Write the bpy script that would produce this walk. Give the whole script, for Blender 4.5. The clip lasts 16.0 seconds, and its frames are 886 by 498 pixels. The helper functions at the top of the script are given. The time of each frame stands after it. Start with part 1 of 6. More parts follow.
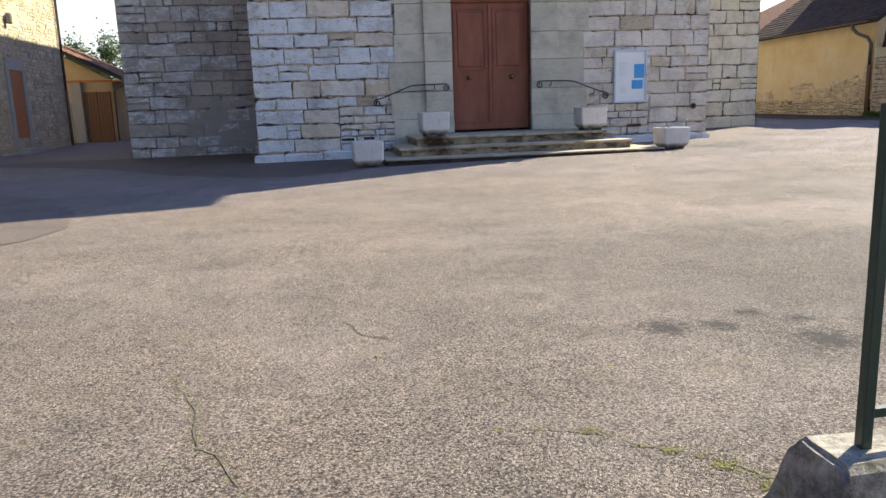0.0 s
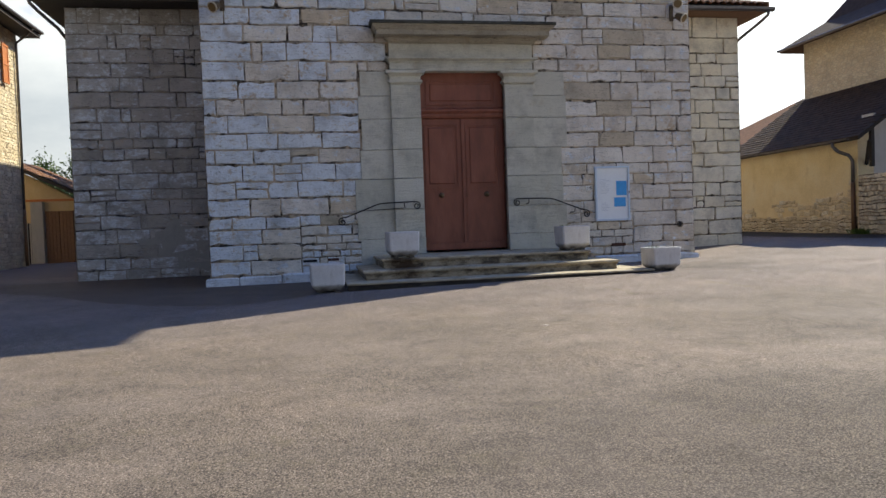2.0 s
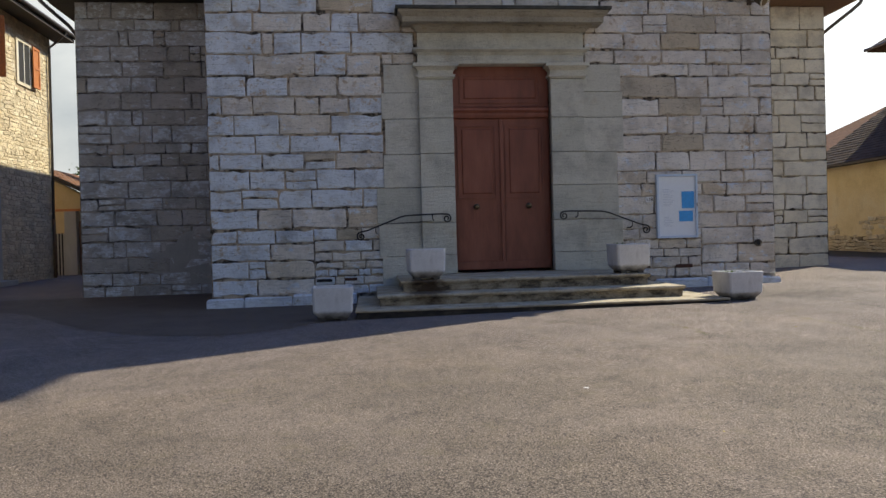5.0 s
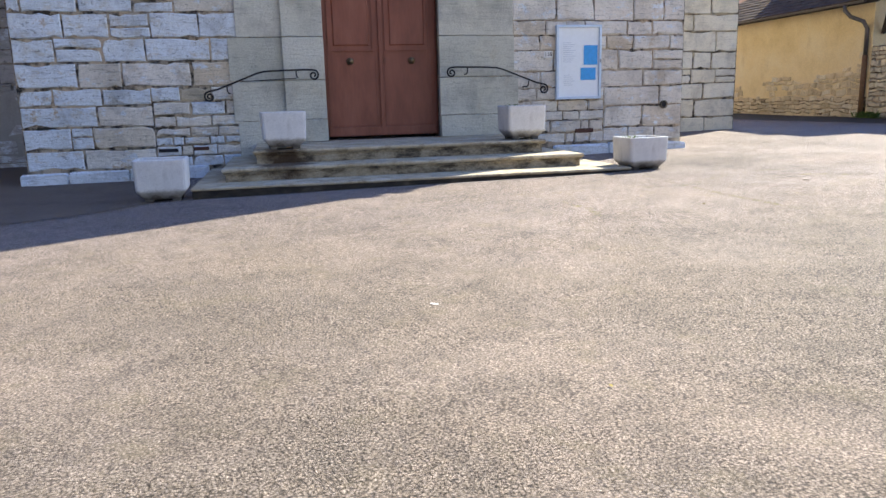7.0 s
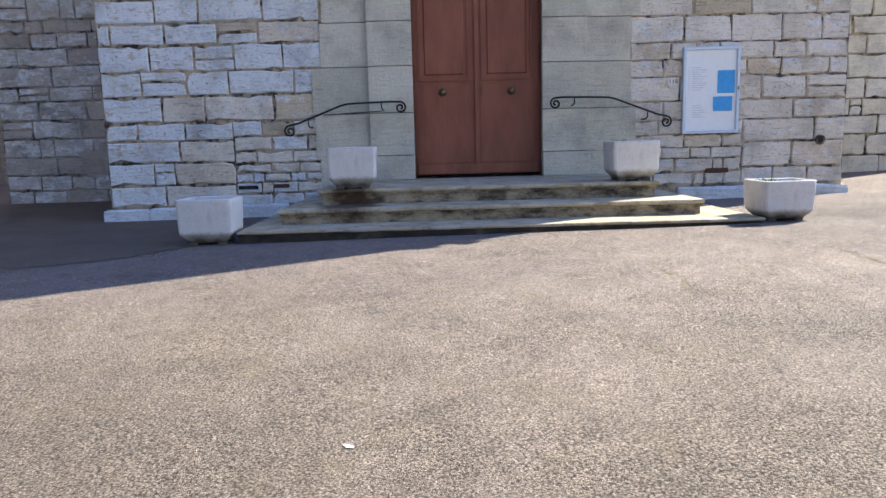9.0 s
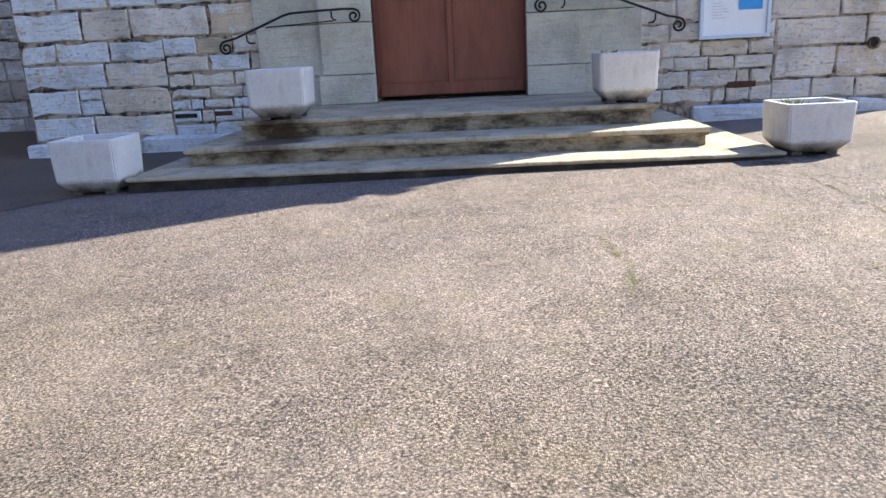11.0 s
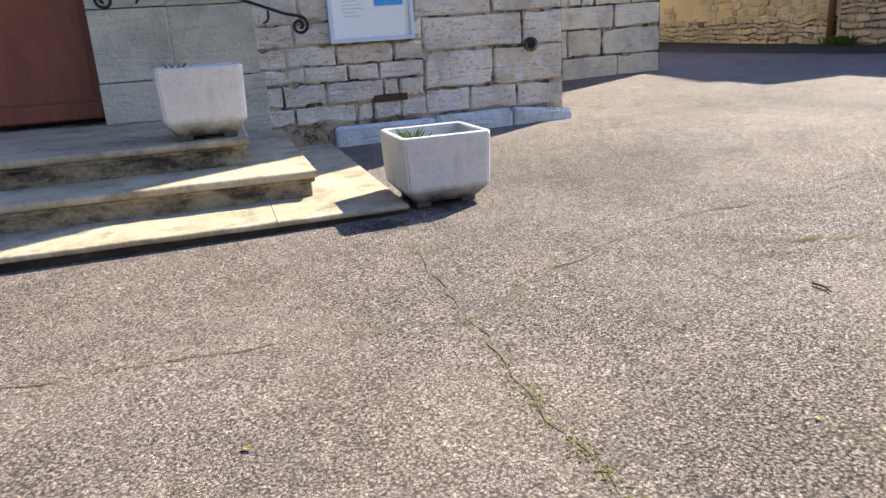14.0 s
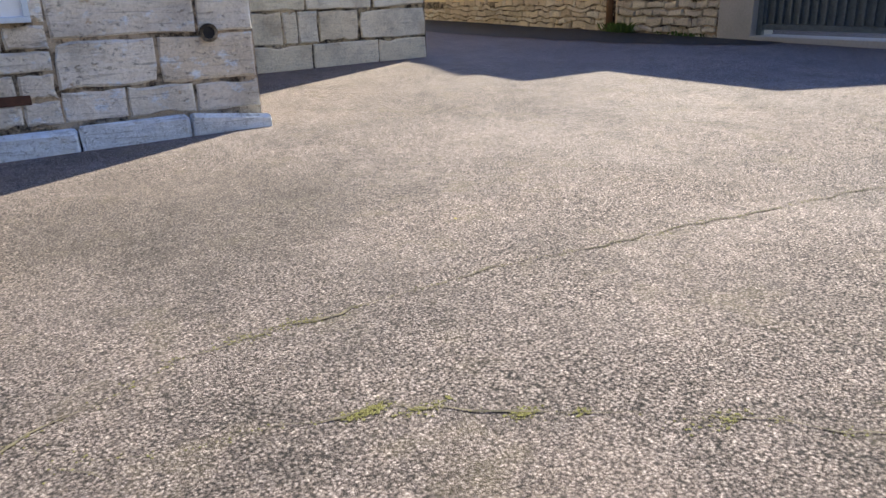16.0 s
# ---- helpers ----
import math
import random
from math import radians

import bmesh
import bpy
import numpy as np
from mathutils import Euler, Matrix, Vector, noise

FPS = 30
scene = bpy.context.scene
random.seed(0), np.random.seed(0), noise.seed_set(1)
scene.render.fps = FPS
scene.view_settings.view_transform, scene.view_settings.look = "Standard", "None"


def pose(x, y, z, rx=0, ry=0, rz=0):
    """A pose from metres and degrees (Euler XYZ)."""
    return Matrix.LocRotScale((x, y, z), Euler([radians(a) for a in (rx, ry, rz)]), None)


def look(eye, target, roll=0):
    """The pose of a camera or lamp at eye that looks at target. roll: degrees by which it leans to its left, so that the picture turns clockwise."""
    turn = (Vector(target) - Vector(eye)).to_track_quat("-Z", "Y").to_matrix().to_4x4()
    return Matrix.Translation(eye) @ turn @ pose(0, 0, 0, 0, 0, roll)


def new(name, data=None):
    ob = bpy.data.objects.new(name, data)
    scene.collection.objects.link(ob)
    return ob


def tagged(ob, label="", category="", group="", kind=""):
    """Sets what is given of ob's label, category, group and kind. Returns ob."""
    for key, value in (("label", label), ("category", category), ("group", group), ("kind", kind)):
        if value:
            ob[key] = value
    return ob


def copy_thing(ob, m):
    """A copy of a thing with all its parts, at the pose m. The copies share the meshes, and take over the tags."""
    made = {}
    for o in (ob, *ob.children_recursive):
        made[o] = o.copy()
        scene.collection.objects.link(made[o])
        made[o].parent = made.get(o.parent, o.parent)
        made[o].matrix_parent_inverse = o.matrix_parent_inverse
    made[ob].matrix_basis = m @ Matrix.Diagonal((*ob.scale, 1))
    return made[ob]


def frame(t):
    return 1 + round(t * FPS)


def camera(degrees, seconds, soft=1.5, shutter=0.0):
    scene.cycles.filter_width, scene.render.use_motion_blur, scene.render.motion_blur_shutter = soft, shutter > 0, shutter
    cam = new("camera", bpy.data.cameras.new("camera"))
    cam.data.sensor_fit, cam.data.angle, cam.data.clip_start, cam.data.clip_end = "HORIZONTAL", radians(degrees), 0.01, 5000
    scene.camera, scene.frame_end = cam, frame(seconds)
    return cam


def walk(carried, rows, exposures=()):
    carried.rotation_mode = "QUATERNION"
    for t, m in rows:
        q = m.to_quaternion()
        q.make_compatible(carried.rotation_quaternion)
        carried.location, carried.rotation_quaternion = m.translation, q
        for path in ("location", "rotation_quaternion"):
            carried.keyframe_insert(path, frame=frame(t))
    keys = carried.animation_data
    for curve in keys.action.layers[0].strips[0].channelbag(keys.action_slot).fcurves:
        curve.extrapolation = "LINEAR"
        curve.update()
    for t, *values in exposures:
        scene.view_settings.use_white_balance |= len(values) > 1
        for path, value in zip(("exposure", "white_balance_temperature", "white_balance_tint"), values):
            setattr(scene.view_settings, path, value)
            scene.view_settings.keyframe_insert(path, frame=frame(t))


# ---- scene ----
cam = camera(63.0, 16.0)
PATH = [
    (0, (0.751, 1.728, 1.141), (1.035, 3.671, 0.761), -2.0),
    (0.5, (0.952, 2.117, 1.12), (1.243, 4.074, 0.828), -1.5),
    (1, (1.016, 2.467, 1.128), (1.317, 4.429, 0.887), -1.6),
    (1.5, (1.143, 2.827, 1.139), (1.46, 4.793, 0.956), -2.0),
    (2, (1.237, 3.227, 1.151), (1.586, 5.195, 1.089), -2.1),
    (2.5, (1.38, 3.52, 1.151), (1.744, 5.479, 1.331), -1.8),
    (3, (1.381, 3.852, 1.162), (1.758, 5.758, 1.638), -2.9),
    (3.1, (1.403, 3.936, 1.164), (1.775, 5.825, 1.707), -3.4),
    (3.5, (1.545, 4.285, 1.179), (1.852, 6.122, 1.907), -4.0),
    (4, (1.648, 4.638, 1.214), (1.897, 6.506, 1.885), -4.3),
    (4.3, (1.781, 4.782, 1.209), (1.99, 6.719, 1.663), -3.3),
    (4.5, (1.904, 4.869, 1.205), (2.09, 6.838, 1.507), -3.1),
    (4.9, (2.034, 5.198, 1.207), (2.226, 7.189, 1.239), -1.8),
    (5, (2.048, 5.302, 1.203), (2.245, 7.292, 1.181), -1.5),
    (5.2, (2.087, 5.477, 1.199), (2.317, 7.459, 1.069), -1.6),
    (7.3, (3.092, 7.094, 1.144), (3.518, 9.007, 0.746), -1.5),
    (7.5, (3.236, 7.215, 1.148), (3.621, 9.146, 0.797), -2.0),
    (8, (3.512, 7.59, 1.173), (3.75, 9.561, 0.935), -2.7),
    (8.5, (3.781, 7.875, 1.154), (3.809, 9.864, 0.947), -2.3),
    (9, (4.011, 8.249, 1.122), (4.027, 10.227, 0.828), -1.5),
    (9.5, (4.256, 8.566, 1.148), (4.258, 10.534, 0.789), -1.9),
    (9.7, (4.367, 8.721, 1.178), (4.405, 10.68, 0.779), -1.2),
    (11.8, (5.384, 10.5, 1.206), (5.187, 12.415, 0.666), -3.8),
    (12, (5.441, 10.64, 1.224), (5.268, 12.573, 0.739), -3.3),
    (12.5, (5.649, 11.019, 1.262), (5.501, 12.973, 0.858), -3.7),
    (13, (5.932, 11.388, 1.226), (5.924, 13.345, 0.814), -3.2),
    (13.5, (6.272, 11.704, 1.226), (6.479, 13.638, 0.758), -4.2),
    (14, (6.662, 12.012, 1.201), (7.196, 13.851, 0.623), -3.8),
    (14.5, (7.114, 12.244, 1.208), (7.95, 13.935, 0.543), -2.4),
    (15, (7.589, 12.497, 1.183), (8.619, 14.059, 0.478), -1.0),
    (15.5, (8.051, 12.726, 1.25), (9.004, 14.349, 0.572), -2.0),
    (16, (8.546, 12.97, 1.27), (9.459, 14.618, 0.598), -1.8),
]
EXPOSURES = [(t, s, k, 4) for t, s, k in ((0, 1.14, 6950), (0.5, 0.78, 7050), (1.5, 0.66, 7050), (2.5, 0.52, 6800), (3.0, 0.34, 6750), (3.5, -0.5, 6600), (4.0, -1.0, 6600), (4.3, -0.9, 6800), (5.0, 0.36, 7050), (7.3, 1.48, 6700), (9.0, 1.4, 6650), (12.0, 1.58, 6700), (12.5, 1.53, 6800), (13.0, 1.5, 6950), (13.5, 1.34, 7000), (14.0, 1.26, 6950), (14.5, 1.15, 6900), (16, 1.18, 6850))]
walk(cam, [(t, look(eye, target, roll)) for t, eye, target, roll in PATH], EXPOSURES)

# ---------------------------------------------------------------- world, sun
SUN_AZ = Vector((0.85, 0.527, 0.0)).normalized()      # way to the sun, on the ground
SUN_EL = radians(41.0)

world = bpy.data.worlds.new("sky")
scene.world = world
world.use_nodes = True
wn, wl = world.node_tree.nodes, world.node_tree.links
wn.clear()
w_out = wn.new("ShaderNodeOutputWorld")
w_bg = wn.new("ShaderNodeBackground")
w_bg.inputs["Strength"].default_value = 0.0495
w_sky = wn.new("ShaderNodeTexSky")
w_sky.sky_type = "NISHITA"
w_sky.sun_disc = False
w_sky.sun_elevation = SUN_EL
w_sky.sun_rotation = math.atan2(SUN_AZ.x, SUN_AZ.y)
w_sky.air_density, w_sky.dust_density, w_sky.ozone_density = 1.0, 0.3, 2.0
w_geo = wn.new("ShaderNodeTexCoord")
w_sep = wn.new("ShaderNodeSeparateXYZ")
wl.new(w_geo.outputs["Generated"], w_sep.inputs[0])


def wmath(op, a, b=None):
    n = wn.new("ShaderNodeMath")
    n.operation = op
    for k, v in enumerate((a, b)):
        if v is None:
            continue
        if isinstance(v, (int, float)):
            n.inputs[k].default_value = v
        else:
            wl.new(v, n.inputs[k])
    return n.outputs[0]


w_comb = wn.new("ShaderNodeMapping")
w_comb.inputs["Location"].default_value = (0.75, 0.2, 0.5)
w_comb.inputs["Scale"].default_value = (1.0, 1.0, 1.9)
wl.new(w_geo.outputs["Generated"], w_comb.inputs[0])
w_noise = wn.new("ShaderNodeTexNoise")
w_noise.inputs["Scale"].default_value = 2.7
w_noise.inputs["Detail"].default_value = 9.0
w_noise.inputs["Roughness"].default_value = 0.6
w_noise.inputs["Distortion"].default_value = 0.25
wl.new(w_comb.outputs[0], w_noise.inputs["Vector"])
w_ramp = wn.new("ShaderNodeValToRGB")
w_ramp.color_ramp.elements[0].position = 0.47
w_ramp.color_ramp.elements[1].position = 0.585
# more cloud low down, clear blue higher up
w_cov = wmath("ADD", w_noise.outputs["Fac"], wmath("MULTIPLY", wmath("SUBTRACT", 0.45, w_sep.outputs["Z"]), 0.85))
wl.new(w_cov, w_ramp.inputs[0])
w_ramp2 = wn.new("ShaderNodeValToRGB")               # thick cloud is greyer underneath
w_ramp2.color_ramp.elements[0].position = 0.46
w_ramp2.color_ramp.elements[0].color = (10.6, 11.0, 11.8, 1)
w_ramp2.color_ramp.elements[1].position = 0.68
w_ramp2.color_ramp.elements[1].color = (7.2, 7.9, 9.0, 1)
wl.new(w_noise.outputs["Fac"], w_ramp2.inputs[0])
w_mix = wn.new("ShaderNodeMix")
w_mix.data_type = "RGBA"
wl.new(w_ramp.outputs["Color"], w_mix.inputs["Factor"])
w_tint = wn.new("ShaderNodeMix")
w_tint.data_type, w_tint.blend_type = "RGBA", "MULTIPLY"
w_tint.inputs["Factor"].default_value = 1.0
w_tint.inputs["B"].default_value = (0.78, 1.14, 1.92, 1)
wl.new(w_sky.outputs[0], w_tint.inputs["A"])
# sky and cloud are brighter on the side of the sun
w_dot = wn.new("ShaderNodeVectorMath")
w_dot.operation = "DOT_PRODUCT"
wl.new(w_geo.outputs["Generated"], w_dot.inputs[0])
w_dot.inputs[1].default_value = SUN_AZ * math.cos(SUN_EL) + Vector((0, 0, math.sin(SUN_EL)))
w_fwd = wmath("ADD", wmath("MULTIPLY", wmath("POWER", wmath("ADD", wmath("MULTIPLY", w_dot.outputs["Value"], 0.5), 0.5), 2.0), 2.6), 0.12)
w_haze = wmath("ADD", wmath("MULTIPLY", wmath("POWER", wmath("ADD", wmath("MULTIPLY", w_dot.outputs["Value"], 0.5), 0.5), 2.0), 2.0), 0.45)
w_blue = wn.new("ShaderNodeMix")
w_blue.data_type, w_blue.blend_type = "RGBA", "MULTIPLY"
w_blue.inputs["Factor"].default_value = 1.0
wl.new(w_tint.outputs["Result"], w_blue.inputs["A"])
wl.new(w_haze, w_blue.inputs["B"])
wl.new(w_blue.outputs["Result"], w_mix.inputs["A"])
w_lit = wn.new("ShaderNodeMix")
w_lit.data_type, w_lit.blend_type = "RGBA", "MULTIPLY"
w_lit.inputs["Factor"].default_value = 1.0
wl.new(w_ramp2.outputs["Color"], w_lit.inputs["A"])
wl.new(w_fwd, w_lit.inputs["B"])
wl.new(w_lit.outputs["Result"], w_mix.inputs["B"])
wl.new(w_mix.outputs["Result"], w_bg.inputs["Color"])
wl.new(w_bg.outputs[0], w_out.inputs[0])

sun_data = bpy.data.lights.new("sun", "SUN")
sun_data.energy = 5.0
sun_data.angle = radians(0.53)
sun_data.color = (1.0, 0.93, 0.81)
sun = new("sun", sun_data)
sun.matrix_world = look((40, 30, 40), Vector((40, 30, 40)) - (SUN_AZ * math.cos(SUN_EL) + Vector((0, 0, math.sin(SUN_EL)))))


# ---------------------------------------------------------------- materials
class Mat:
    """A small builder for node materials in object space (metres)."""

    def __init__(self, name, rough=0.8, metal=0.0):
        self.m = bpy.data.materials.new(name)
        self.m.use_nodes = True
        self.n, self.l = self.m.node_tree.nodes, self.m.node_tree.links
        self.b = self.n["Principled BSDF"]
        self.b.inputs["Roughness"].default_value = rough
        self.b.inputs["Metallic"].default_value = metal
        self.co = self.n.new("ShaderNodeTexCoord").outputs["Object"]

    def vec(self, sx, sy, sz):
        mp = self.n.new("ShaderNodeMapping")
        mp.inputs["Scale"].default_value = (sx, sy, sz)
        self.l.new(self.co, mp.inputs[0])
        return mp.outputs[0]

    def noise(self, scale, detail=4.0, rough=0.6, vec=None, dist=0.0):
        t = self.n.new("ShaderNodeTexNoise")
        t.inputs["Scale"].default_value, t.inputs["Detail"].default_value = scale, detail
        t.inputs["Roughness"].default_value, t.inputs["Distortion"].default_value = rough, dist
        self.l.new(vec or self.co, t.inputs["Vector"])
        return t.outputs["Fac"]

    def voro(self, scale, out="Distance", feature="F1", vec=None):
        t = self.n.new("ShaderNodeTexVoronoi")
        t.feature = feature
        t.inputs["Scale"].default_value = scale
        self.l.new(vec or self.co, t.inputs["Vector"])
        return t.outputs[out]

    def ramp(self, fac, stops):
        r = self.n.new("ShaderNodeValToRGB")
        e = r.color_ramp.elements
        while len(e) < len(stops):
            e.new(0.5)
        for el, (p, c) in zip(e, stops):
            el.position = p
            el.color = (c, c, c, 1) if isinstance(c, (int, float)) else (*c, 1)
        self.l.new(fac, r.inputs[0])
        return r.outputs["Color"]

    def mix(self, fac, a, b, mode="MIX"):
        x = self.n.new("ShaderNodeMix")
        x.data_type, x.blend_type = "RGBA", mode
        for key, v in (("Factor", fac), ("A", a), ("B", b)):
            if isinstance(v, (int, float)):
                x.inputs[key].default_value = v if key == "Factor" else (v, v, v, 1)
            elif isinstance(v, tuple):
                x.inputs[key].default_value = (*v, 1)
            else:
                self.l.new(v, x.inputs[key])
        return x.outputs["Result"]

    def math(self, op, a, b=0.0):
        x = self.n.new("ShaderNodeMath")
        x.operation = op
        for k, v in enumerate((a, b)):
            if isinstance(v, (int, float)):
                x.inputs[k].default_value = v
            else:
                self.l.new(v, x.inputs[k])
        return x.outputs[0]

    def sep(self, vec=None):
        s = self.n.new("ShaderNodeSeparateXYZ")
        self.l.new(vec or self.co, s.inputs[0])
        return s.outputs

    def rand(self, island=False):
        if island:
            return self.n.new("ShaderNodeNewGeometry").outputs["Random Per Island"]
        return self.n.new("ShaderNodeObjectInfo").outputs["Random"]

    def color(self, c):
        if isinstance(c, tuple):
            self.b.inputs["Base Color"].default_value = (*c, 1)
        else:
            self.l.new(c, self.b.inputs["Base Color"])
        return self

    def rough(self, v):
        self.l.new(v, self.b.inputs["Roughness"])
        return self

    def bump(self, height, dist=0.01, strength=1.0):
        bp = self.n.new("ShaderNodeBump")
        bp.inputs["Distance"].default_value, bp.inputs["Strength"].default_value = dist, strength
        self.l.new(height, bp.inputs["Height"])
        self.l.new(bp.outputs[0], self.b.inputs["Normal"])
        return self


def limestone(name, island, tones, streak=0.5, pitted=0.45, wash=0.0, smear=0.0):
    """Weathered limestone: a tone for each block, flaking limewash, mortar smears, grain, lichen and hairline streaks along the bed."""
    k = Mat(name, 0.9)
    base = k.ramp(k.rand(island), tones)
    if wash:
        flake = k.ramp(k.noise(4.2, 7, 0.72, k.vec(1, 1, 1.6)), [(0.62 - 0.28 * wash, 0.0), (0.70 - 0.28 * wash, 1.0)])
        base = k.mix(flake, base, (0.74, 0.79, 0.84))
    big = k.ramp(k.noise(1.7, 5, 0.65), [(0.3, 0.66), (0.52, 1.0), (0.75, 1.10)])
    c = k.mix(1.0, base, big, "MULTIPLY")
    fine = k.ramp(k.noise(38, 5, 0.7), [(0.25, 0.72), (0.5, 1.0), (0.8, 1.12)])
    c = k.mix(0.8, c, fine, "MULTIPLY")
    bed = k.ramp(k.noise(3.0, 5, 0.6, k.vec(1.2, 1.2, 13.0), 0.6), [(0.33, 0.45), (0.42, 1.0)])
    c = k.mix(streak, c, bed, "MULTIPLY")
    pits = k.ramp(k.noise(17, 6, 0.75, k.vec(1, 1, 1.9)), [(0.36, 0.28), (0.43, 1.0)])
    c = k.mix(pitted, c, pits, "MULTIPLY")
    if smear:
        sm = k.ramp(k.math("ADD", k.noise(6.5, 7, 0.75), k.math("MULTIPLY", k.noise(0.9, 3, 0.5), 0.5)), [(0.86, 0.0), (0.93, 1.0)])
        c = k.mix(k.math("MULTIPLY", sm, smear), c, (0.50, 0.38, 0.25))
    rust = k.ramp(k.noise(2.6, 4, 0.6, k.vec(1, 1, 0.8)), [(0.60, 0.0), (0.74, 1.0)])
    c = k.mix(k.math("MULTIPLY", rust, 0.35), c, (0.42, 0.30, 0.15))
    k.color(c)
    h = k.math("ADD", k.math("MULTIPLY", k.noise(24, 5, 0.7), 0.6), k.math("MULTIPLY", k.noise(4.0, 4, 0.6, k.vec(1, 1, 6)), 0.6))
    h = k.math("ADD", h, k.math("MULTIPLY", pits, 0.35 * pitted))
    return k.bump(h, 0.03, 1.0).m


STONE_TONES = [(0.0, (0.74, 0.73, 0.72)), (0.22, (0.68, 0.63, 0.56)), (0.45, (0.79, 0.78, 0.77)), (0.62, (0.64, 0.59, 0.51)),
               (0.76, (0.72, 0.70, 0.66)), (0.94, (0.62, 0.55, 0.42)), (1.0, (0.79, 0.79, 0.80))]
M_STONE = limestone("greige_limestone_block", False, [(0.0, (0.75, 0.70, 0.61)), (0.3, (0.82, 0.78, 0.71)), (0.6, (0.70, 0.64, 0.55)), (0.85, (0.79, 0.74, 0.67)), (0.95, (0.70, 0.62, 0.50)), (1.0, (0.66, 0.55, 0.40))], 0.65, 0.55, 0.22, 0.9)
M_STONE_WHITE = limestone("white_limestone_block", False, [(0.0, (0.66, 0.64, 0.60)), (0.5, (0.70, 0.69, 0.66)), (1.0, (0.62, 0.60, 0.55))], 0.75, 0.65, 0.88, 0.9)
# left aisle stone, two copies: the deep shade there is in these darker tones
M_STONE_SHADE = limestone("shade_darkened_limestone_block", False, [(0.0, (0.47, 0.45, 0.43)), (0.4, (0.53, 0.51, 0.49)), (0.7, (0.43, 0.41, 0.38)), (1.0, (0.49, 0.46, 0.42))], 0.8, 0.6, 0.12, 0.6)
M_STONE_DIM = limestone("shade_blued_limestone_block", False, [(0.0, (0.50, 0.50, 0.50)), (0.5, (0.58, 0.58, 0.58)), (1.0, (0.46, 0.45, 0.44))], 0.8, 0.6, 0.45, 0.3)
# cream copy of the church stone: warm reflected light is in its tones
M_STONE_BOUNCE = limestone("bounce_lit_limestone_block", False, [(0.0, (0.88, 0.81, 0.64)), (0.4, (0.89, 0.84, 0.70)), (0.7, (0.85, 0.77, 0.59)), (1.0, (0.88, 0.81, 0.63))], 0.35, 0.25, 0.0, 0.3)
M_STONE_FAR = limestone("limestone_blocks_high", True, STONE_TONES, 0.6, 0.5, 0.25, 0.8)
M_FAR_SMOOTH = limestone("smooth_pale_blocks_high", True, [(0.0, (0.66, 0.67, 0.68)), (0.4, (0.60, 0.60, 0.60)), (0.7, (0.70, 0.71, 0.72)), (1.0, (0.63, 0.61, 0.58))], 0.35, 0.35, 0.15, 0.35)
M_FAR_ROUGH = limestone("rough_grey_blocks_high", True, [(0.0, (0.54, 0.51, 0.46)), (0.4, (0.61, 0.58, 0.53)), (0.7, (0.50, 0.48, 0.45)), (1.0, (0.58, 0.54, 0.46))], 0.9, 0.75, 0.1, 0.8)
M_FAR_OCHRE = limestone("ochre_stained_blocks_high", True, [(0.0, (0.54, 0.46, 0.31)), (1.0, (0.52, 0.47, 0.36))], 0.6, 0.6, 0.0, 0.5)
M_NEAR_OCHRE = limestone("ochre_stained_block", False, [(0.0, (0.60, 0.51, 0.36)), (1.0, (0.57, 0.51, 0.41))], 0.6, 0.6, 0.0, 0.6)
M_PLINTH = limestone("whitewashed_plinth", False, [(0.0, (0.62, 0.61, 0.58)), (1.0, (0.56, 0.55, 0.52))], 0.6, 0.6, 0.95)
M_ASHLAR = limestone("smooth_ashlar", False, [(0.0, (0.58, 0.565, 0.475)), (0.5, (0.65, 0.63, 0.54)), (1.0, (0.54, 0.53, 0.445))], 0.40, 0.22)
M_WINDOW_STONE = limestone("window_dressing_stone", False, [(0.0, (0.60, 0.57, 0.51)), (1.0, (0.68, 0.65, 0.60))], 0.5, 0.4)
M_CORNICE = limestone("weathered_cornice_stone", False, [(0.0, (0.40, 0.36, 0.28)), (1.0, (0.44, 0.40, 0.32))], 0.7, 0.6)
RUBBLE_TONES = [(0.0, (0.72, 0.61, 0.42)), (0.4, (0.80, 0.71, 0.53)), (0.7, (0.64, 0.54, 0.37)), (1.0, (0.84, 0.78, 0.63))]
M_RUBBLE_BROWN = limestone("brown_rubble", True, [(0.0, (0.68, 0.56, 0.37)), (0.4, (0.78, 0.67, 0.46)), (0.7, (0.60, 0.49, 0.32)), (1.0, (0.83, 0.74, 0.54))], 0.2, 0.6)
M_RUBBLE_GREY = limestone("weathered_wall_rubble", False, [(0.0, (0.72, 0.63, 0.47)), (0.5, (0.82, 0.75, 0.60)), (1.0, (0.64, 0.57, 0.45))], 0.3, 0.6)
M_RUBBLE = limestone("golden_rubble", False, [(0.0, (0.74, 0.62, 0.42)), (0.4, (0.84, 0.74, 0.55)), (0.7, (0.62, 0.51, 0.34)), (1.0, (0.88, 0.82, 0.67))], 0.2, 0.6)
M_RUBBLE_FAR = limestone("golden_rubble_far", True, RUBBLE_TONES, 0.2)

